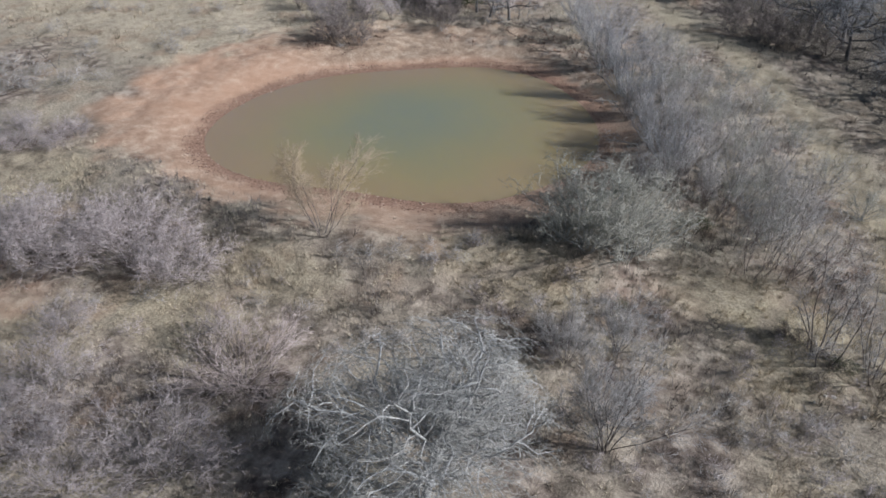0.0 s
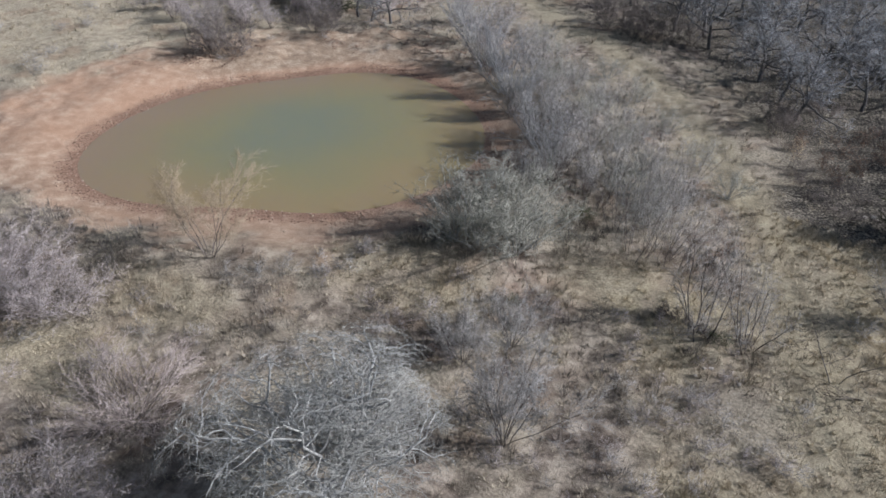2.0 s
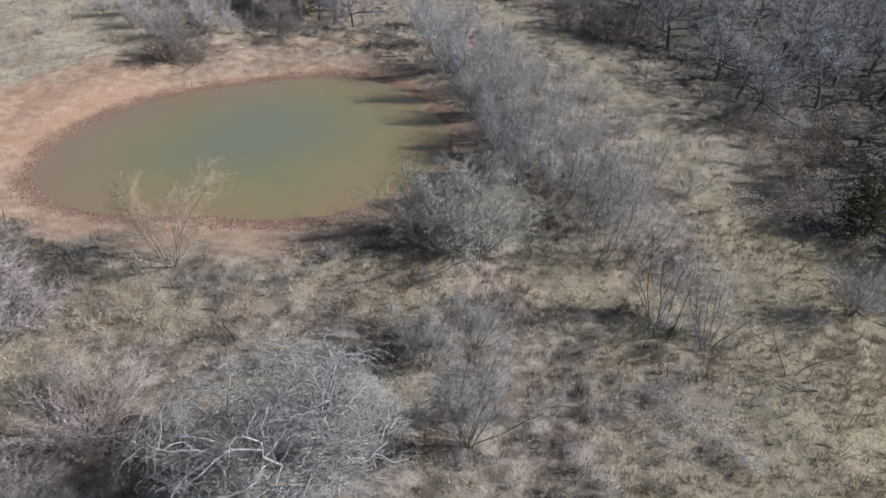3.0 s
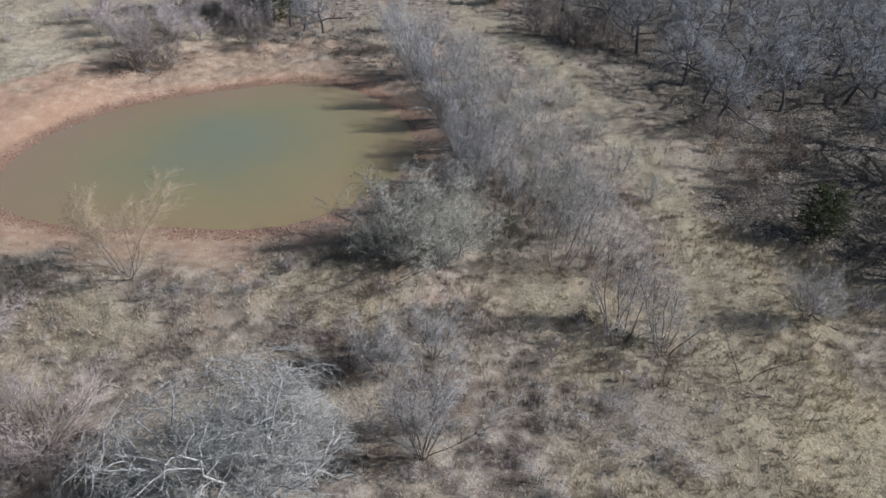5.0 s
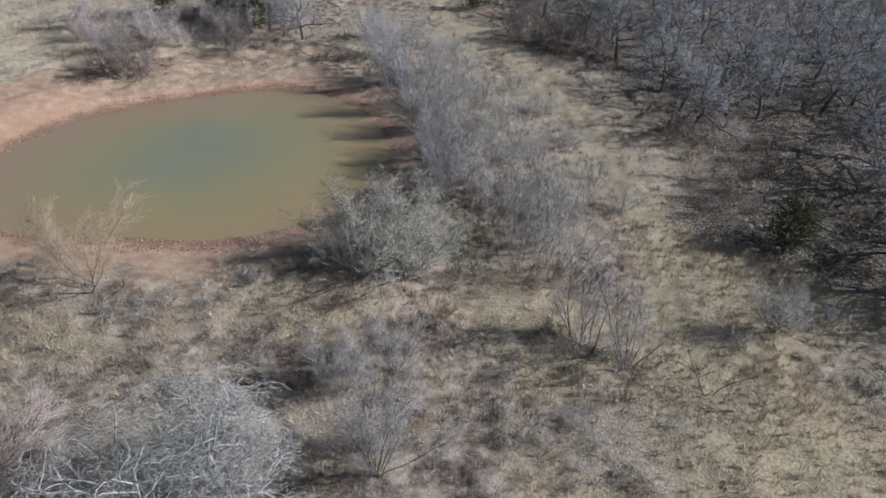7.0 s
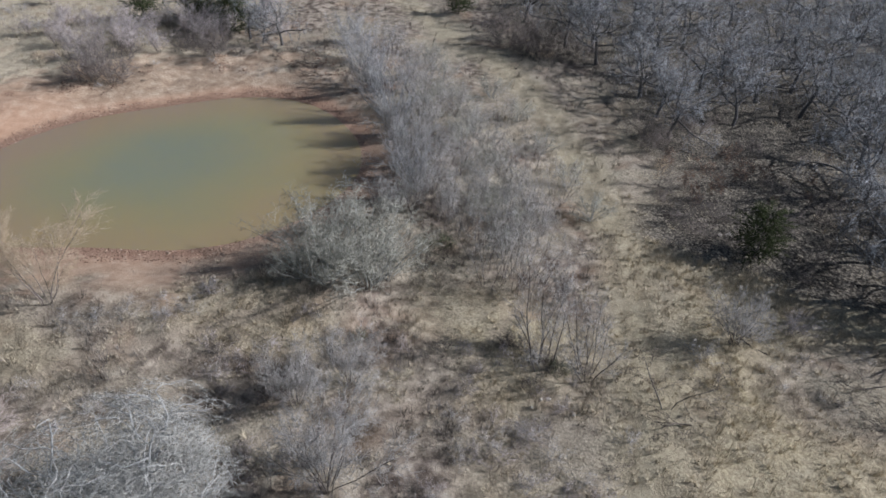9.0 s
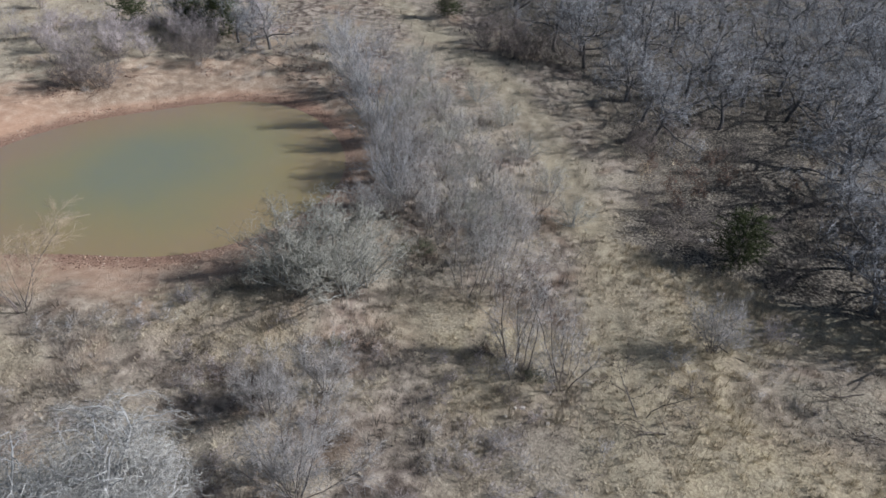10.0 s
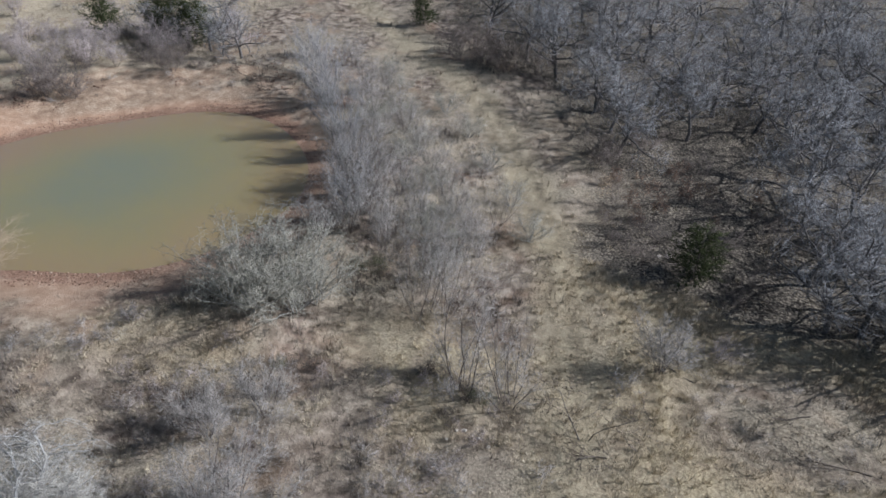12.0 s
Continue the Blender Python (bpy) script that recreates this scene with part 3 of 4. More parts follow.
kind("mound", "broad leafless purple-gray shrub mound of fine twigs", "shrub", "shrub mounds", variants("mound_shrub", dict(THICKET, stems=24, lean=(8, 66), foot=0.10, wander=[0.10, 0.18, 0.2, 0], kids=[8, 5, 3], angle=[38, 42, 44], least=0.0105), 4.2, (76, 77), BARK_STEM, TWIG_PURPLE, 1.35))
kind("tan", "bare shrub topped with pale tan seed fluff", "shrub", "", variants("seed_shrub", dict(WAND, stems=10, foot=0.05, lean=(5, 40), radius=0.025, kids=[13, 8, 6], least=0.008, bare=[0.4, 0.15, 0.1]), 6.6, (81,), BARK_STEM, TWIG_TAN, 1.2))
kind("bush", "low leafless gray-brown bush in dry grass", "bush", "low bushes", variants("low_bush", BUSH, 1.6, (91, 92, 93), BARK_STEM, TWIG_GRAY, 1.2))
kind("purple", "low leafless purple-gray bush in dry grass", "bush", "low bushes", variants("low_bush", BUSH, 1.6, (94, 95, 96), BARK_STEM, TWIG_PURPLE, 1.25))
kind("dark", "low dark brown brush in dry grass", "bush", "dark low brush", variants("dark_brush", BUSH, 1.3, (101, 102), TWIG_DARK, TWIG_DARK, 1.2))
kind("green", "low dull green evergreen brush", "bush", "evergreen brush", variants("evergreen_brush", BUSH, 1.8, (111, 112), TWIG_DARK, SAGE, 1.1, (SAGE, 1400, 0.05)))
kind("cedar", "dark green cedar with dense foliage to the ground", "tree", "cedars", variants("cedar_tree", CEDAR, 5.2, (121, 122), BARK_STEM, NEEDLES, 1.5))
kind("rust", "small shrub holding rust-brown dead leaves", "shrub", "rusty shrubs", variants("rusty_shrub", SLIM, 2.6, (131, 132), BARK_STEM, TWIG_DARK, 1.3, (RUST, 420, 0.06)))
kind("slim", "slender bare young tree standing alone", "sapling", "young trees", variants("young_tree", SLIM, 3.6, (141,), BARK_STEM, TWIG_TAN, 1.1))
kind("under", "low brown brush under bare oaks", "bush", "brush under the oaks", variants("understory_bush", BUSH, 2.4, (171, 172), BARK_STEM, TWIG_BROWN, 1.3))
kind("dead", "dead gray tree with crooked bare limbs", "tree", "dead trees", variants("dead_tree", DEAD, 4.5, (151, 152), BARK_OAK, TWIG_DARK, 1.3))

# the foreground
stand("lichen", -7.2, 21.6, 1.0, 20)
stand("fan", -22.0, 24.0, 1.2)
stand("vase", 0.4, 30.0, 1.5), stand("vase", -4.0, 35.5, 1.0), stand("vase", -1.2, 38.1, 1.0)
for x, y, s in ((11.0, 43.7, 1.35), (14.5, 43.6, 1.15)):
    stand("open", x, y, s, x * 9)
for x, y, s in ((10.7, 44.3, 0.34), (11.5, 43.8, 0.32), (9.6, 44.3, 0.3), (8.6, 44.6, 0.28), (14.3, 43.6, 0.28)):
    stand("brown", x, y, s, label="low dark brush at the foot of bare saplings")
for x, y, s in ((-44.6, 28.0, 1.4), (-38.6, 30.4, 1.45), (-33.4, 31.0, 1.15), (-49.0, 26.4, 1.25), (-41.6, 31.8, 1.2), (-21.4, 16.8, 1.2), (-32.4, 17.8, 0.95), (-30.0, 14.2, 0.85), (-25.4, 13.0, 0.85), (-36.4, 22.0, 0.7)):
    stand("mound", x, y, s)
for x, y, s in ((-46.7, 27.2, 1.0), (-35.4, 30.0, 0.9), (-19.0, 18.4, 0.7), (-28.4, 15.0, 0.6), (-64.2, 40.4, 0.8), (-66.5, 38.0, 0.8), (-61.4, 42.4, 0.7)):
    stand("thicket", x, y, s)
stand("tan", -25.9, 38.7, 1.25)
# the dam
for x, y, s in ((-8.5, 46.6, 1.05), (-6.2, 46.9, 1.6), (-3.5, 48.0, 1.5), (-7.9, 49.0, 1.4), (-4.8, 50.0, 1.55), (-2.4, 49.6, 1.25)):
    stand("clump", x, y, s)
for x, y, s in ((5.6, 52.2, 1.3), (7.4, 52.6, 1.3), (8.8, 51.6, 1.2), (4.0, 55.2, 1.25), (1.2, 57.4, 1.2), (6.6, 56.0, 1.15), (6.2, 60.0, 1.0), (9.1, 65.7, 0.95), (5.6, 71.7, 0.80), (0.8, 80.3, 0.80)):
    stand("wand", x, y, s, (x * 37.0 + y * 91.0) % 60 - 30)
for x, y, s in ((-3.6, 62.0, 0.95), (-6.8, 69.0, 0.9), (-9.6, 76.0, 1.1), (-13.0, 81.0, 1.35), (-17.0, 88.0, 1.4), (-21.4, 95.4, 1.2), (-25.4, 102.0, 1.0)):
    stand("front", x, y, s, (x * 37.0 + y * 91.0) % 50 - 25)
for x, y, s in ((-4.6, 55.6, 0.9),
                (-2.0, 61.5, 1.0), (-5.6, 71.0, 1.05), (-9.4, 83.0, 1.0), (-13.4, 91.5, 0.95), (-18.6, 100.6, 0.9), (0.2, 59.0, 0.95), (-0.4, 65.6, 0.9), (-6.2, 66.8, 1.0),
                (-10.6, 74.6, 1.0), (-2.6, 57.6, 1.0), (-17.8, 87.0, 1.0), (-3.4, 67.4, 0.85), (-7.0, 76.8, 0.85), (-12.0, 87.0, 0.9), (-7.3, 85.5, 0.8), (-4.5, 80.0, 0.85), (-1.0, 75.0, 0.85), (1.2, 71.8, 0.8), (3.2, 68.4, 0.85), (5.0, 65.4, 0.8), (7.2, 62.8, 0.75), (-11.0, 93.0, 0.75), (8.8, 59.6, 0.75), (2.4, 62.8, 0.85)):
    stand("hedge", x, y, s)
for x, y, s in ((-0.4, 54.1, 0.8), (1.0, 55.4, 0.7), (-9.3, 85.0, 1.1), (-2.2, 42.6, 0.55), (12.4, 43.2, 0.7), (-50.6, 100.6, 1.3)):
    stand("green", x, y, s)
# beyond the pond
for x, y, s in ((-53.6, 80.0, 0.95), (-57.6, 86.0, 1.1), (-54.0, 88.6, 1.15), (-51.0, 91.0, 0.9), (-60.6, 85.0, 1.0), (-56.0, 97.4, 0.9), (-70.6, 96.6, 1.0), (-66.3, 89.0, 0.9), (-55.6, 100.8, 0.9), (-64.7, 109.3, 1.0), (-74.0, 92.0, 0.8), (-81.2, 106.1, 1.0), (-43.1, 111.4, 1.0), (-38.4, 103.0, 0.9), (-56.0, 91.6, 1.1), (-50.4, 98.4, 1.15), (-46.0, 97.0, 1.0), (-47.4, 100.0, 0.8), (-60.0, 90.4, 0.75), (-62.6, 93.0, 0.95), (-58.0, 95.0, 0.9), (-41.7, 105.2, 1.2), (-66.5, 97.0, 0.9), (-49.2, 99.2, 1.2), (-44.4, 98.4, 1.1), (-60.4, 96.4, 1.15), (-64.0, 89.0, 1.0), (-68.4, 92.4, 1.1)):
    stand("thicket", x, y, s, label="leafless gray shrub on the bank beyond the water")
for x, y, s in ((-60.2, 101.6, 1.3), (-45.1, 102.5, 1.5), (-49.8, 104.0, 1.4), (-54.0, 106.0, 1.2), (-13.9, 119.7, 0.95), (27.1, 61.2, 1.0)):
    stand("cedar", x, y, s)
for x, y, s in ((-35.0, 98.0, 0.8), (-38.4, 98.6, 0.7), (-41.4, 100.4, 0.85), (-46.4, 105.0, 0.85), (-52.4, 102.6, 0.75), (-44.0, 110.0, 0.9)):
    stand("oak", x, y, s, label="small bare gray tree on the bank beyond the water")
for x, y, s in ((-51.4, 80.8, 1.7), (-53.4, 79.6, 1.35), (-49.6, 80.2, 0.8), (-54.8, 89.2, 0.9), (-51.4, 105.0, 1.0), (-47.9, 93.0, 0.6), (-42.0, 91.2, 1.1), (-44.4, 91.8, 0.95), (-39.4, 93.6, 0.5), (-46.8, 95.0, 0.7), (-50.0, 96.0, 0.7), (31.5, 60.4, 0.6), (23.0, 62.4, 0.5), (20.6, 65.0, 0.55), (22.4, 66.8, 0.6), (19.4, 67.4, 0.45), (30.0, 58.6, 0.5), (29.6, 65.6, 0.7), (33.6, 68.6, 0.8), (24.0, 66.0, 0.55),
                # the three from (17.4, 81.4) are added under an oak to deepen its shadow
                (-6.0, 112.0, 1.2), (-2.0, 108.0, 1.4), (1.5, 106.5, 1.4), (4.0, 104.5, 1.2), (7.5, 104.0, 1.1), (-4.4, 106.0, 1.2), (-0.4, 104.4, 1.2), (2.6, 102.6, 1.0), (17.4, 81.4, 0.9), (19.4, 80.0, 0.8), (22.4, 83.4, 0.9), (40.0, 69.0, 0.8), (28.0, 80.0, 0.7), (17.6, 79.0, 0.6)):
    stand("brown", x, y, s)
rng = random.Random(41)
for i in range(150):
    x, y = rng.uniform(-72, -26), rng.uniform(74, 104)
    d = float(pond_d(x, y))
    if 6.0 < d < 17 and rng.random() < 0.4:
        stand("dark" if i % 3 == 0 else "bush", x, y, rng.uniform(0.3, 0.75), label="low scrubby brush on the eroded bank")
stand("vase", 24.7, 49.3, 0.95), stand("thicket", 28.8, 51.6, 0.6)
stand("dead", -79.6, 55.6, 1.3)
for x, y, s in ((-64.9, 38.9, 0.6), (-61.0, 40.3, 0.55), (-61.6, 43.9, 0.5), (-68.0, 42.0, 0.6)):
    stand("mound", x, y, s)
for x, y, s in ((-78.6, 48.2, 1.9), (-73.4, 52.6, 1.7), (-79.4, 52.6, 1.7), (-71.6, 55.6, 1.2)):
    stand("bush", x, y, s, label="pale gray leafless bush beside bare clay")
stand("dead", 19.9, 41.7, 1.15, label="small dead crooked shrub in dry grass")
stand("dead", 13.4, 56.8, 0.6, label="small dead leaning tree beside the track")
for x, y, s in ((-76.1, 49.5, 1.6), (-85.7, 53.3, 1.5), (-69.7, 66.1, 1.0), (-73.3, 71.9, 1.0), (-88.3, 77.7, 1.2), (-66.0, 75.4, 1.0), (-37.2, 25.2, 0.8), (-76.4, 82.4, 1.1), (-57.1, 92.3, 1.2),
                (-21.2, 37.8, 0.9), (-19.4, 39.2, 0.9), (-23.4, 37.2, 0.8), (-17.3, 40.9, 0.7), (22.3, 47.1, 1.1), (26.0, 50.4, 1.2), (-80.0, 60.0, 1.2), (-83.0, 90.0, 1.3)):
    stand("bush", x, y, s)
for x, y, s in ((-11.6, 38.2, 1.0), (-9.3, 38.3, 1.0), (-6.8, 37.5, 1.1), (-6.4, 35.3, 0.9), (-0.3, 43.7, 0.8), (-10.8, 39.6, 0.8), (-2.9, 41.4, 0.8), (0.2, 43.6, 0.8), (3.9, 43.1, 0.9),
                (-1.4, 43.1, 0.7), (8.4, 44.6, 1.0), (10.7, 41.3, 0.8), (16.9, 35.7, 0.75), (-8.6, 38.1, 0.9), (12.0, 43.0, 0.9)):
    stand("dark", x, y, s)
rng = random.Random(17)
for i in range(120):
    x, y = (rng.uniform(-17, 14), rng.uniform(26, 44)) if i < 84 else (rng.uniform(-40, -12), rng.uniform(12, 34))
    dark = i % 4 == 0 and math.hypot(x - 6, y - 40) > 4.5
    stand("dark" if dark else "purple" if i % 2 else "bush", x, y, rng.uniform(0.45, 0.95) * (0.8 if dark else 1), label="" if dark else "gray twiggy bush among dead weeds")
rng = random.Random(31)
for i in range(26):
    stand("bush" if i % 3 else "purple", rng.uniform(4, 18), rng.uniform(24, 38), rng.uniform(0.6, 0.95), label="gray twiggy bush among dry grass tussocks")
rng = random.Random(37)
for i in range(22):
    stand("dark" if i % 4 == 0 else "bush", rng.uniform(27, 42), rng.uniform(42, 50), rng.uniform(0.3, 0.55), label="low gray-brown twigs lying in dry grass")
rng = random.Random(23)
for i in range(28):
    x, y = rng.uniform(18, 37), rng.uniform(60, 81)
    if math.hypot(x - 27.1, y - 61.2) > 2.5:
        stand("rust" if i % 6 == 0 else "under", x, y, rng.uniform(0.35, 0.75))
stand("slim", 18.6, 71.6, 1.0)
for x, y, s in ((22.9, 72.0, 1.3), (21.3, 70.5, 1.0), (25.4, 77.0, 1.1), (19.7, 75.7, 0.9), (24.2, 70.0, 1.1), (29.0, 74.0, 1.0), (26.6, 73.0, 1.2), (22.0, 67.6, 0.9)):
    stand("rust", x, y, s)
# paler brush on the dam's outer slope
for x, y, s in ((2.4, 70.0, 0.6), (4.6, 64.6, 0.65), (6.6, 60.4, 0.6), (3.6, 60.6, 0.75), (-2.0, 77.0, 0.7), (-5.0, 84.0, 0.65), (-9.0, 92.0, 0.6), (-1.6, 71.6, 0.75), (-12.6, 99.0, 0.55), (6.0, 56.4, 0.7), (1.6, 66.8, 0.7), (-7.6, 80.6, 0.8), (-1.8, 88.2, 0.62), (2.5, 82.6, 0.62), (6.5, 75.4, 0.62), (9.9, 69.4, 0.62), (12.9, 63.1, 0.62)):
    stand("clump", x, y, s * 1.15, label="pale gray leafless brush on the dam's outer slope")
rng = random.Random(9)
for _ in range(26):
    x, y = rng.uniform(-105, -50), rng.uniform(58, 118)
    if float(pond_d(x, y)) > 15:
        stand("bush", x, y, rng.uniform(0.8, 1.8), label="low pale gray bush in the dry meadow")
for x, y, s in ((-38.6, 17.0, 0.7), (-14.6, 14.6, 0.8), (-27.0, 27.0, 0.5), (-52.0, 27.5, 0.9), (-50.0, 31.5, 0.9)):
    stand("thicket", x, y, s)
# the oak wood
for x, y, s in ((19.6, 83.0, 1.05), (27.0, 88.3, 1.0), (34.8, 92.5, 1.1), (38.3, 94.4, 0.9), (38.3, 73.4, 1.25), (41.6, 72.2, 1.2), (39.0, 64.6, 1.0), (47.3, 87.0, 1.1), (9.0, 107.7, 1.15), (4.8, 109.5, 1.1),
                (21.4, 112.1, 1.0), (28.7, 125.2, 1.05), (47.1, 122.4, 1.1), (33.7, 112.7, 1.0), (49.8, 112.9, 1.1), (21.9, 122.4, 1.0), (14.1, 122.6, 1.0), (23.5, 97.0, 1.0), (15.5, 100.5, 0.95), (16.0, 93.0, 0.85), (44.0, 66.0, 1.0), (49.0, 53.0, 1.1), (50.0, 57.6, 1.15), (36.6, 63.0, 1.15), (42.0, 61.0, 1.0), (44.5, 56.5, 1.1), (39.6, 57.4, 1.1), (42.0, 53.6, 1.0), (52.5, 61.0, 1.05)):
    stand("oak", x, y, s)
rng = random.Random(5)
taken = [(20.1, 81.7), (27.0, 88.3), (34.8, 92.5), (38.5, 73.3), (41.5, 74.5), (38.6, 64.6), (47.3, 87), (9.1, 110), (21.4, 112.1), (28.7, 125.2), (47.1, 122.4), (33.7, 112.7), (23.5, 97), (15.5, 100.5), (44, 66), (27.1, 61.2)]
for _ in range(2600):
    x, y = rng.uniform(-14, 75), rng.uniform(56, 152)
    if float(wood(x, y)) > 0.8 and x < 38 + (y - 42) * 0.214 + (15 if y < 95 else 8) and min(math.hypot(x - a, y - b) for a, b in taken) > (5.6 if 80 < y < 108 else 7.2) and not (14 < x < 37 and 58 < y < 86) and y < 140:
        taken.append((x, y))
        stand("oak", x, y, rng.uniform(0.9, 1.25))
for _ in range(900):
    x, y = rng.uniform(8, 62), rng.uniform(56, 128)
    if rng.random() < 0.05 and float(wood(x + 1.5, y)) > 0.6 and x < 46 + (y - 42) * 0.214 and not (16 < x < 34 and 64 < y < 84):
        stand("under", x, y, rng.uniform(0.45, 1.0))


# ---- dry grass, weeds and stones ----
def tufts(name, places, sizes, mat, blades, tall, spread, width, seed, label):
    """One mesh of many tufts of tapering blades."""
    r = np.random.default_rng(seed)
    n = len(places)
    az = r.uniform(0, 2 * np.pi, (n, blades))
    lean = np.abs(r.normal(0, spread, (n, blades)))
    L = tall * sizes[:, None] * r.uniform(0.5, 1.2, (n, blades))
    foot = places[:, None, :] + np.stack([np.cos(az), np.sin(az), 0 * az], -1) * (0.16 * sizes[:, None] * np.sqrt(r.random((n, blades))))[..., None]
    foot[..., 2] -= 0.05
    tip = foot + np.stack([np.cos(az) * np.sin(lean), np.sin(az) * np.sin(lean), np.cos(lean)], -1) * L[..., None]
    side = np.stack([-np.sin(az), np.cos(az), 0 * az], -1) * (width * sizes[:, None] * r.uniform(0.6, 1.3, (n, blades)))[..., None]
    verts = np.stack([foot - side, foot + side, tip], 2).reshape(-1, 3)
    ob = mesh_object(name, verts, np.arange(len(verts)).reshape(-1, 3), mat)
    put_attribute(ob, "straw", straw(verts[:, 0], verts[:, 1]) + 0.6 * step(-36, -58, verts[:, 0]) * step(56, 70, verts[:, 1]))
    return tagged(ob, label, "grass", kind="stuff")


def scatter(count, box, seed, keep):
    r = np.random.default_rng(seed)
    x, y = r.uniform(box[0], box[1], count), r.uniform(box[2], box[3], count)
    ok = r.random(count) < keep(x, y)
    x, y = x[ok], y[ok]
    return np.stack([x, y, height(x, y)], 1), 0.55 + 1.25 * r.random(len(x)) ** 2.2


def grassy(x, y):
    d = pond_d(x, y)
    return (1 - 0.6 * trail(x, y)) * step(0.5, 2.5, d) * np.clip(1.12 - 1.15 * clay(x, y), 0.0, 1) * (1 - step(0.6, 1.0, clay(x, y)) * step(85, 70, y)) * (1 - 0.75 * wood(x, y)) * (0.35 + 0.65 * step(0.3, 0.6, vnoise(x * 0.25, y * 0.25, 12)))


def weedy(x, y):
    return grassy(x, y) * step(0.42, 0.62, vnoise(x * 0.17 + 9, y * 0.17, 14)) * step(1.0, 4.5, track_d(x, y)) * (1 - wood(x, y)) * (1 - 0.75 * step(-42, -52, x) * step(66, 58, y))


p, s = scatter(23000, (-60, 52, 6, 62), 1, grassy)
tufts("dry_grass", p, s, STRAW, 16, 0.34, 0.9, 0.0135, 2, "tufts of dry straw-coloured and gray grass")
p, s = scatter(6000, (-20, 42, 22, 62), 11, lambda x, y: grassy(x, y) * (0.45 + 0.55 * straw(x, y)))
tufts("grass_tussocks", p, 0.7 + 0.5 * s, STRAW, 44, 0.27, 0.85, 0.013, 12, "rounded tussocks of dry grass")
p, s = scatter(17000, (-115, 60, 62, 165), 3, grassy)
tufts("far_dry_grass", p, s * 1.2, STRAW, 14, 0.40, 0.9, 0.016, 4, "dry pale grass beyond the pond")
p, s = scatter(24000, (-60, 50, 6, 64), 5, weedy)
tufts("dry_weeds", p, s, WEED, 18, 0.7, 0.7, 0.012, 6, "stands of dead gray-brown weeds")
p, s = scatter(5000, (-115, 10, 60, 130), 15, weedy)
tufts("far_dry_weeds", p, s * 1.2, WEED, 14, 0.6, 0.7, 0.016, 16, "dead gray weeds beyond the pond")


def pebbles(name, places, sizes, mat, seed, label):
    r = np.random.default_rng(seed)
    base = np.array([(1, 0, 0), (-1, 0, 0), (0, 1, 0), (0, -1, 0), (0, 0, 1), (0, 0, -1)], float)
    f8 = np.array([(0, 2, 4), (2, 1, 4), (1, 3, 4), (3, 0, 4), (2, 0, 5), (1, 2, 5), (3, 1, 5), (0, 3, 5)])
    n = len(places)
    v = base[None] * r.uniform(0.6, 1.3, (n, 6, 3)) + r.normal(0, 0.2, (n, 6, 3))
    v *= sizes[:, None, None] * np.array([1, 1, 0.7])
    v += places[:, None, :]
    return tagged(mesh_object(name, v.reshape(-1, 3), (f8[None] + 6 * np.arange(n)[:, None, None]).reshape(-1, 3), mat), label, "stones", kind="stuff")


p, s = scatter(90000, (-58, -6, 40, 90), 7, lambda x, y: step(-0.2, 0.3, pond_d(x, y)) * step(2.6, 1.2, pond_d(x, y) + (vnoise(x * 0.4, y * 0.4, 61) - 0.5) * 1.6) * (0.2 + 0.6 * step(-12, -30, x)))
pebbles("shore_stones", p, s * 0.075, STONE, 8, "reddish clods and stones along the waterline")


p, s = scatter(30000, (-80, -14, 72, 108), 9, lambda x, y: step(5.0, 8.0, pond_d(x, y)) * step(15, 11, pond_d(x, y)) * step(0.45, 0.7, vnoise(x * 0.5, y * 0.5, 71)))
pebbles("bank_clods", p, s * 0.10, STONE, 10, "crumbled clay clods on the eroded bank")


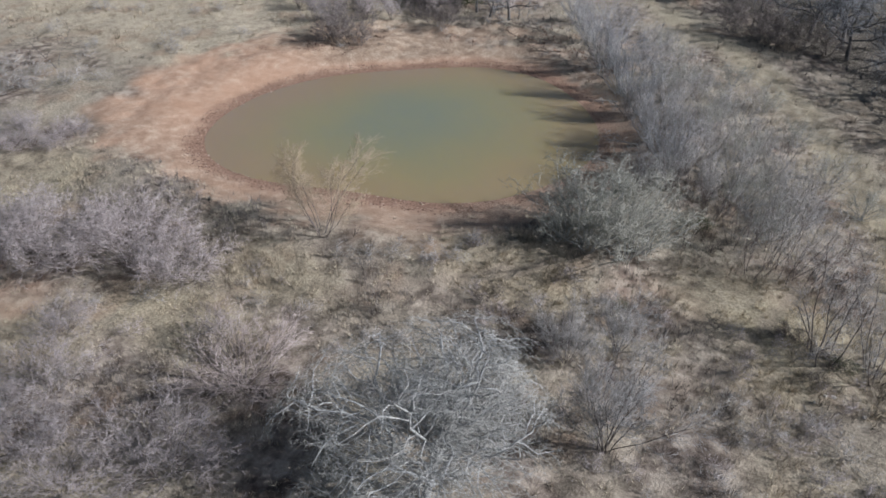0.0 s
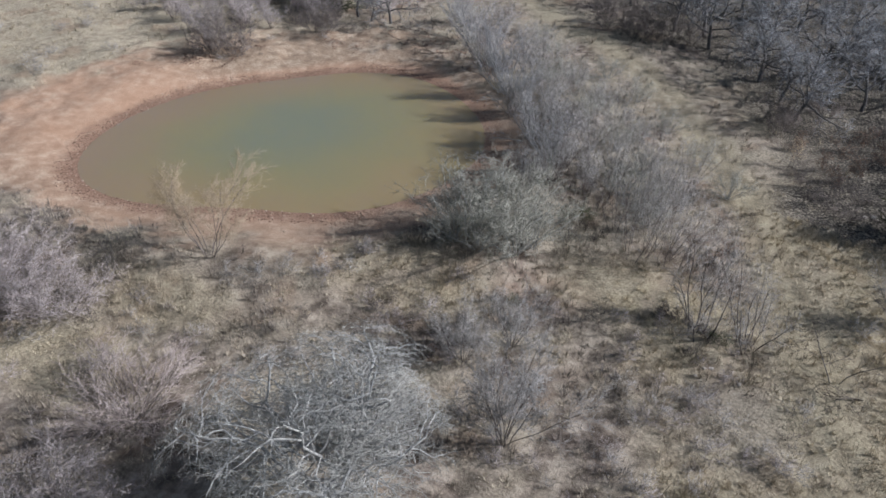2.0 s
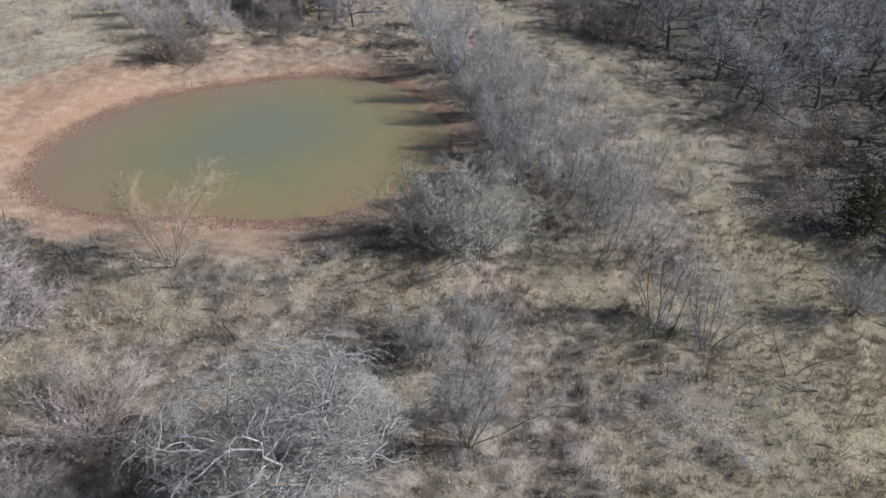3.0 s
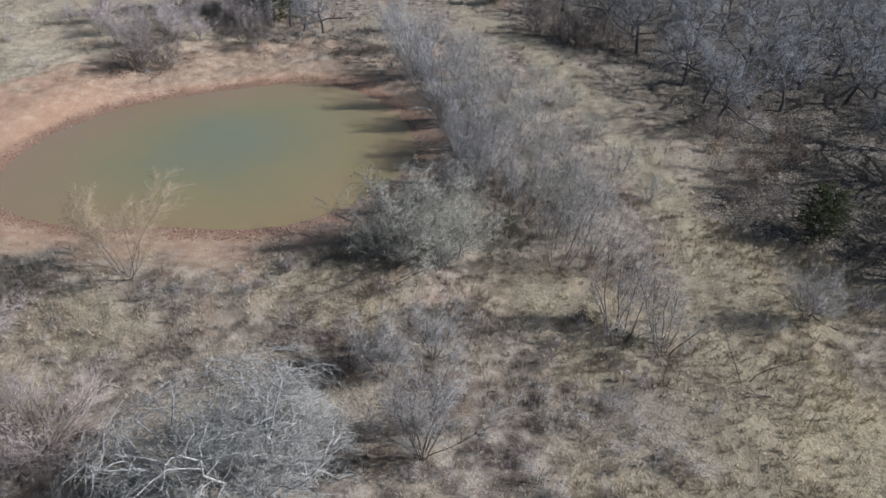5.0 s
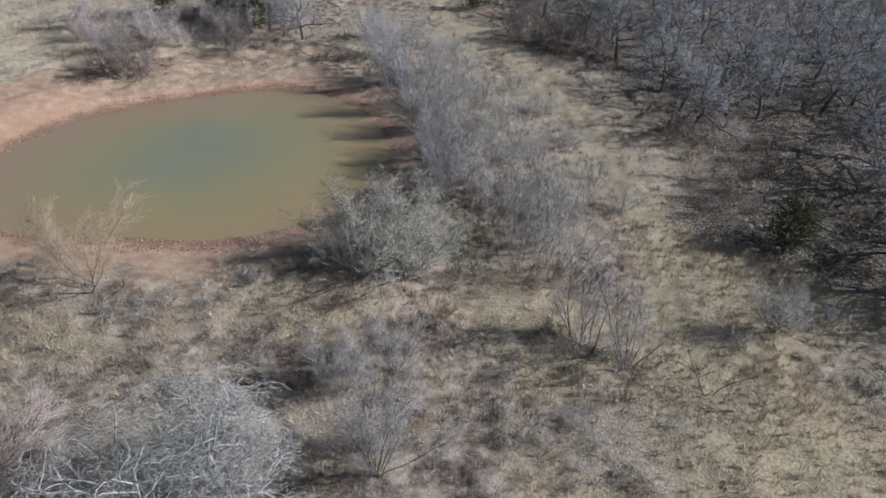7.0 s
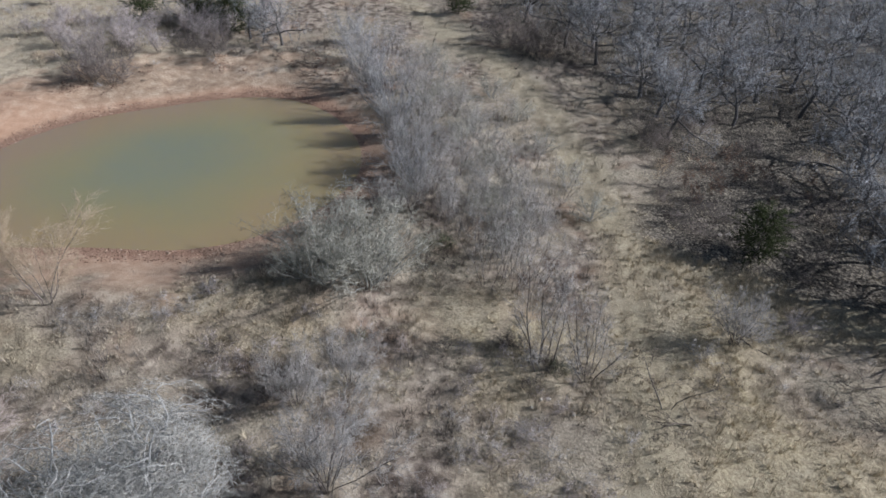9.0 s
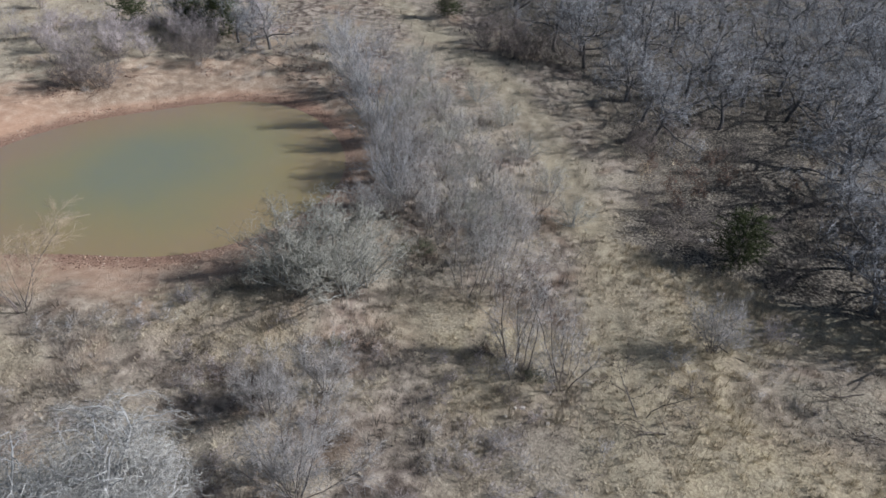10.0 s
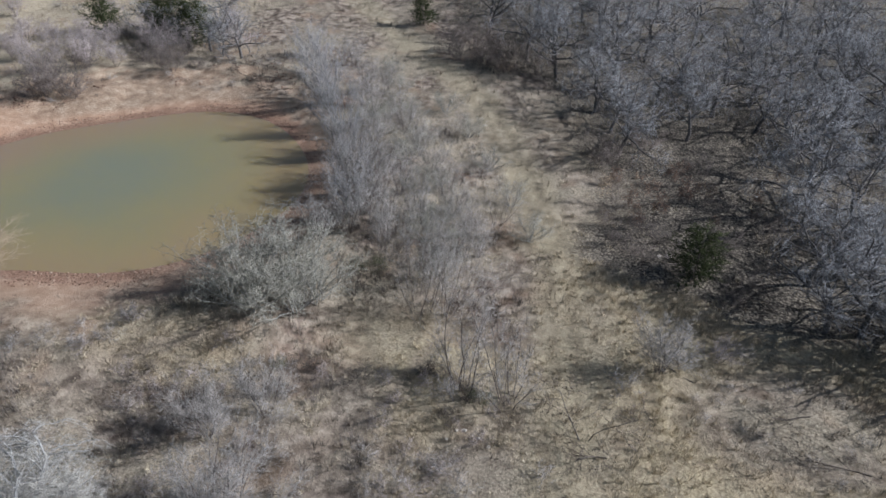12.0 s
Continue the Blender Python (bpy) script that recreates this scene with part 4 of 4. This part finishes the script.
def rock(x, y, size, seed):
    bm = bmesh.new()
    bmesh.ops.create_icosphere(bm, subdivisions=2, radius=size)
    for q in bm.verts:
        q.co *= 0.75 + 0.5 * noise.noise(q.co * (1.4 / size) + Vector((seed, 0, 0)))
        q.co.z *= 0.6
    me = bpy.data.meshes.new("rock")
    bm.to_mesh(me)
    bm.free()
    me.materials.append(ROCK)
    ob = new("rock", me)
    ob.matrix_basis = pose(x, y, float(height(x, y)) + size * 0.15, 0, 0, seed * 50)
    tagged(ob, "pale weathered rock lying in dry grass", "rock", "pale rocks")


for i, (x, y, s) in enumerate(((25.1, 63.6, 0.4), (24.3, 63.4, 0.3), (14.0, 39.6, 0.22), (12.2, 40.5, 0.2), (11.7, 40.3, 0.17), (13.2, 40.2, 0.15), (11.2, 39.5, 0.14))):
    rock(x, y, s, i + 1)


def fallen(x, y, length, turn, seed, mat=TWIG_DARK):
    """A fallen limb that lies on the ground."""
    r = random.Random(seed)
    rows = []
    spec = dict(DEAD, rise=[0, 0, 0, 0], wander=[0.22, 0.24, 0.22, 0], ratio=[0.65, 0.55, 0.5], kids=[9, 6, 5], least=0.011)
    grow(r, rows, Vector((0, 0, 0)), Vector((1, 0, 0.02)), length, 0.05, 0, spec, 0)
    root = new("fallen_branch")
    for l, t, pts, rad in rows:
        for q in pts:
            q.z = abs(q.z) * 0.35 + 0.05
    mesh_object("limb", *tubes([(p, r) for l, t, p, r in rows if l == 0], 6), mat, root)
    tagged(mesh_object("spray", *tubes([(p, r) for l, t, p, r in rows if l > 0], 3), mat, root), kind="stuff")
    root.matrix_basis = pose(x, y, float(height(x, y)), 0, 0, turn)
    tagged(root, "dead fallen branch lying in dry grass", "branch", "fallen branches")


# the last four are added dark streaks for the hedge's shadows beyond the pond
for i, (x, y, n, a) in enumerate(((37.5, 43.4, 4.5, 170), (34.5, 47.4, 4, 200), (27.0, 49.0, 4.5, 175), (36.0, 57.0, 5, 150), (-8.0, 68.6, 3.5, 190), (-9.0, 64.0, 3, 170), (-13.0, 79.0, 3, 185), (21.5, 40.6, 3, 190), (-26.6, 93.4, 4, 186), (-29.6, 95.6, 4, 174), (-24.2, 90.6, 4, 192), (-31.4, 92.6, 3.5, 181))):
    fallen(x, y, n, a, 200 + i, TWIG_PALE if 4 <= i <= 6 else TWIG_DARK)
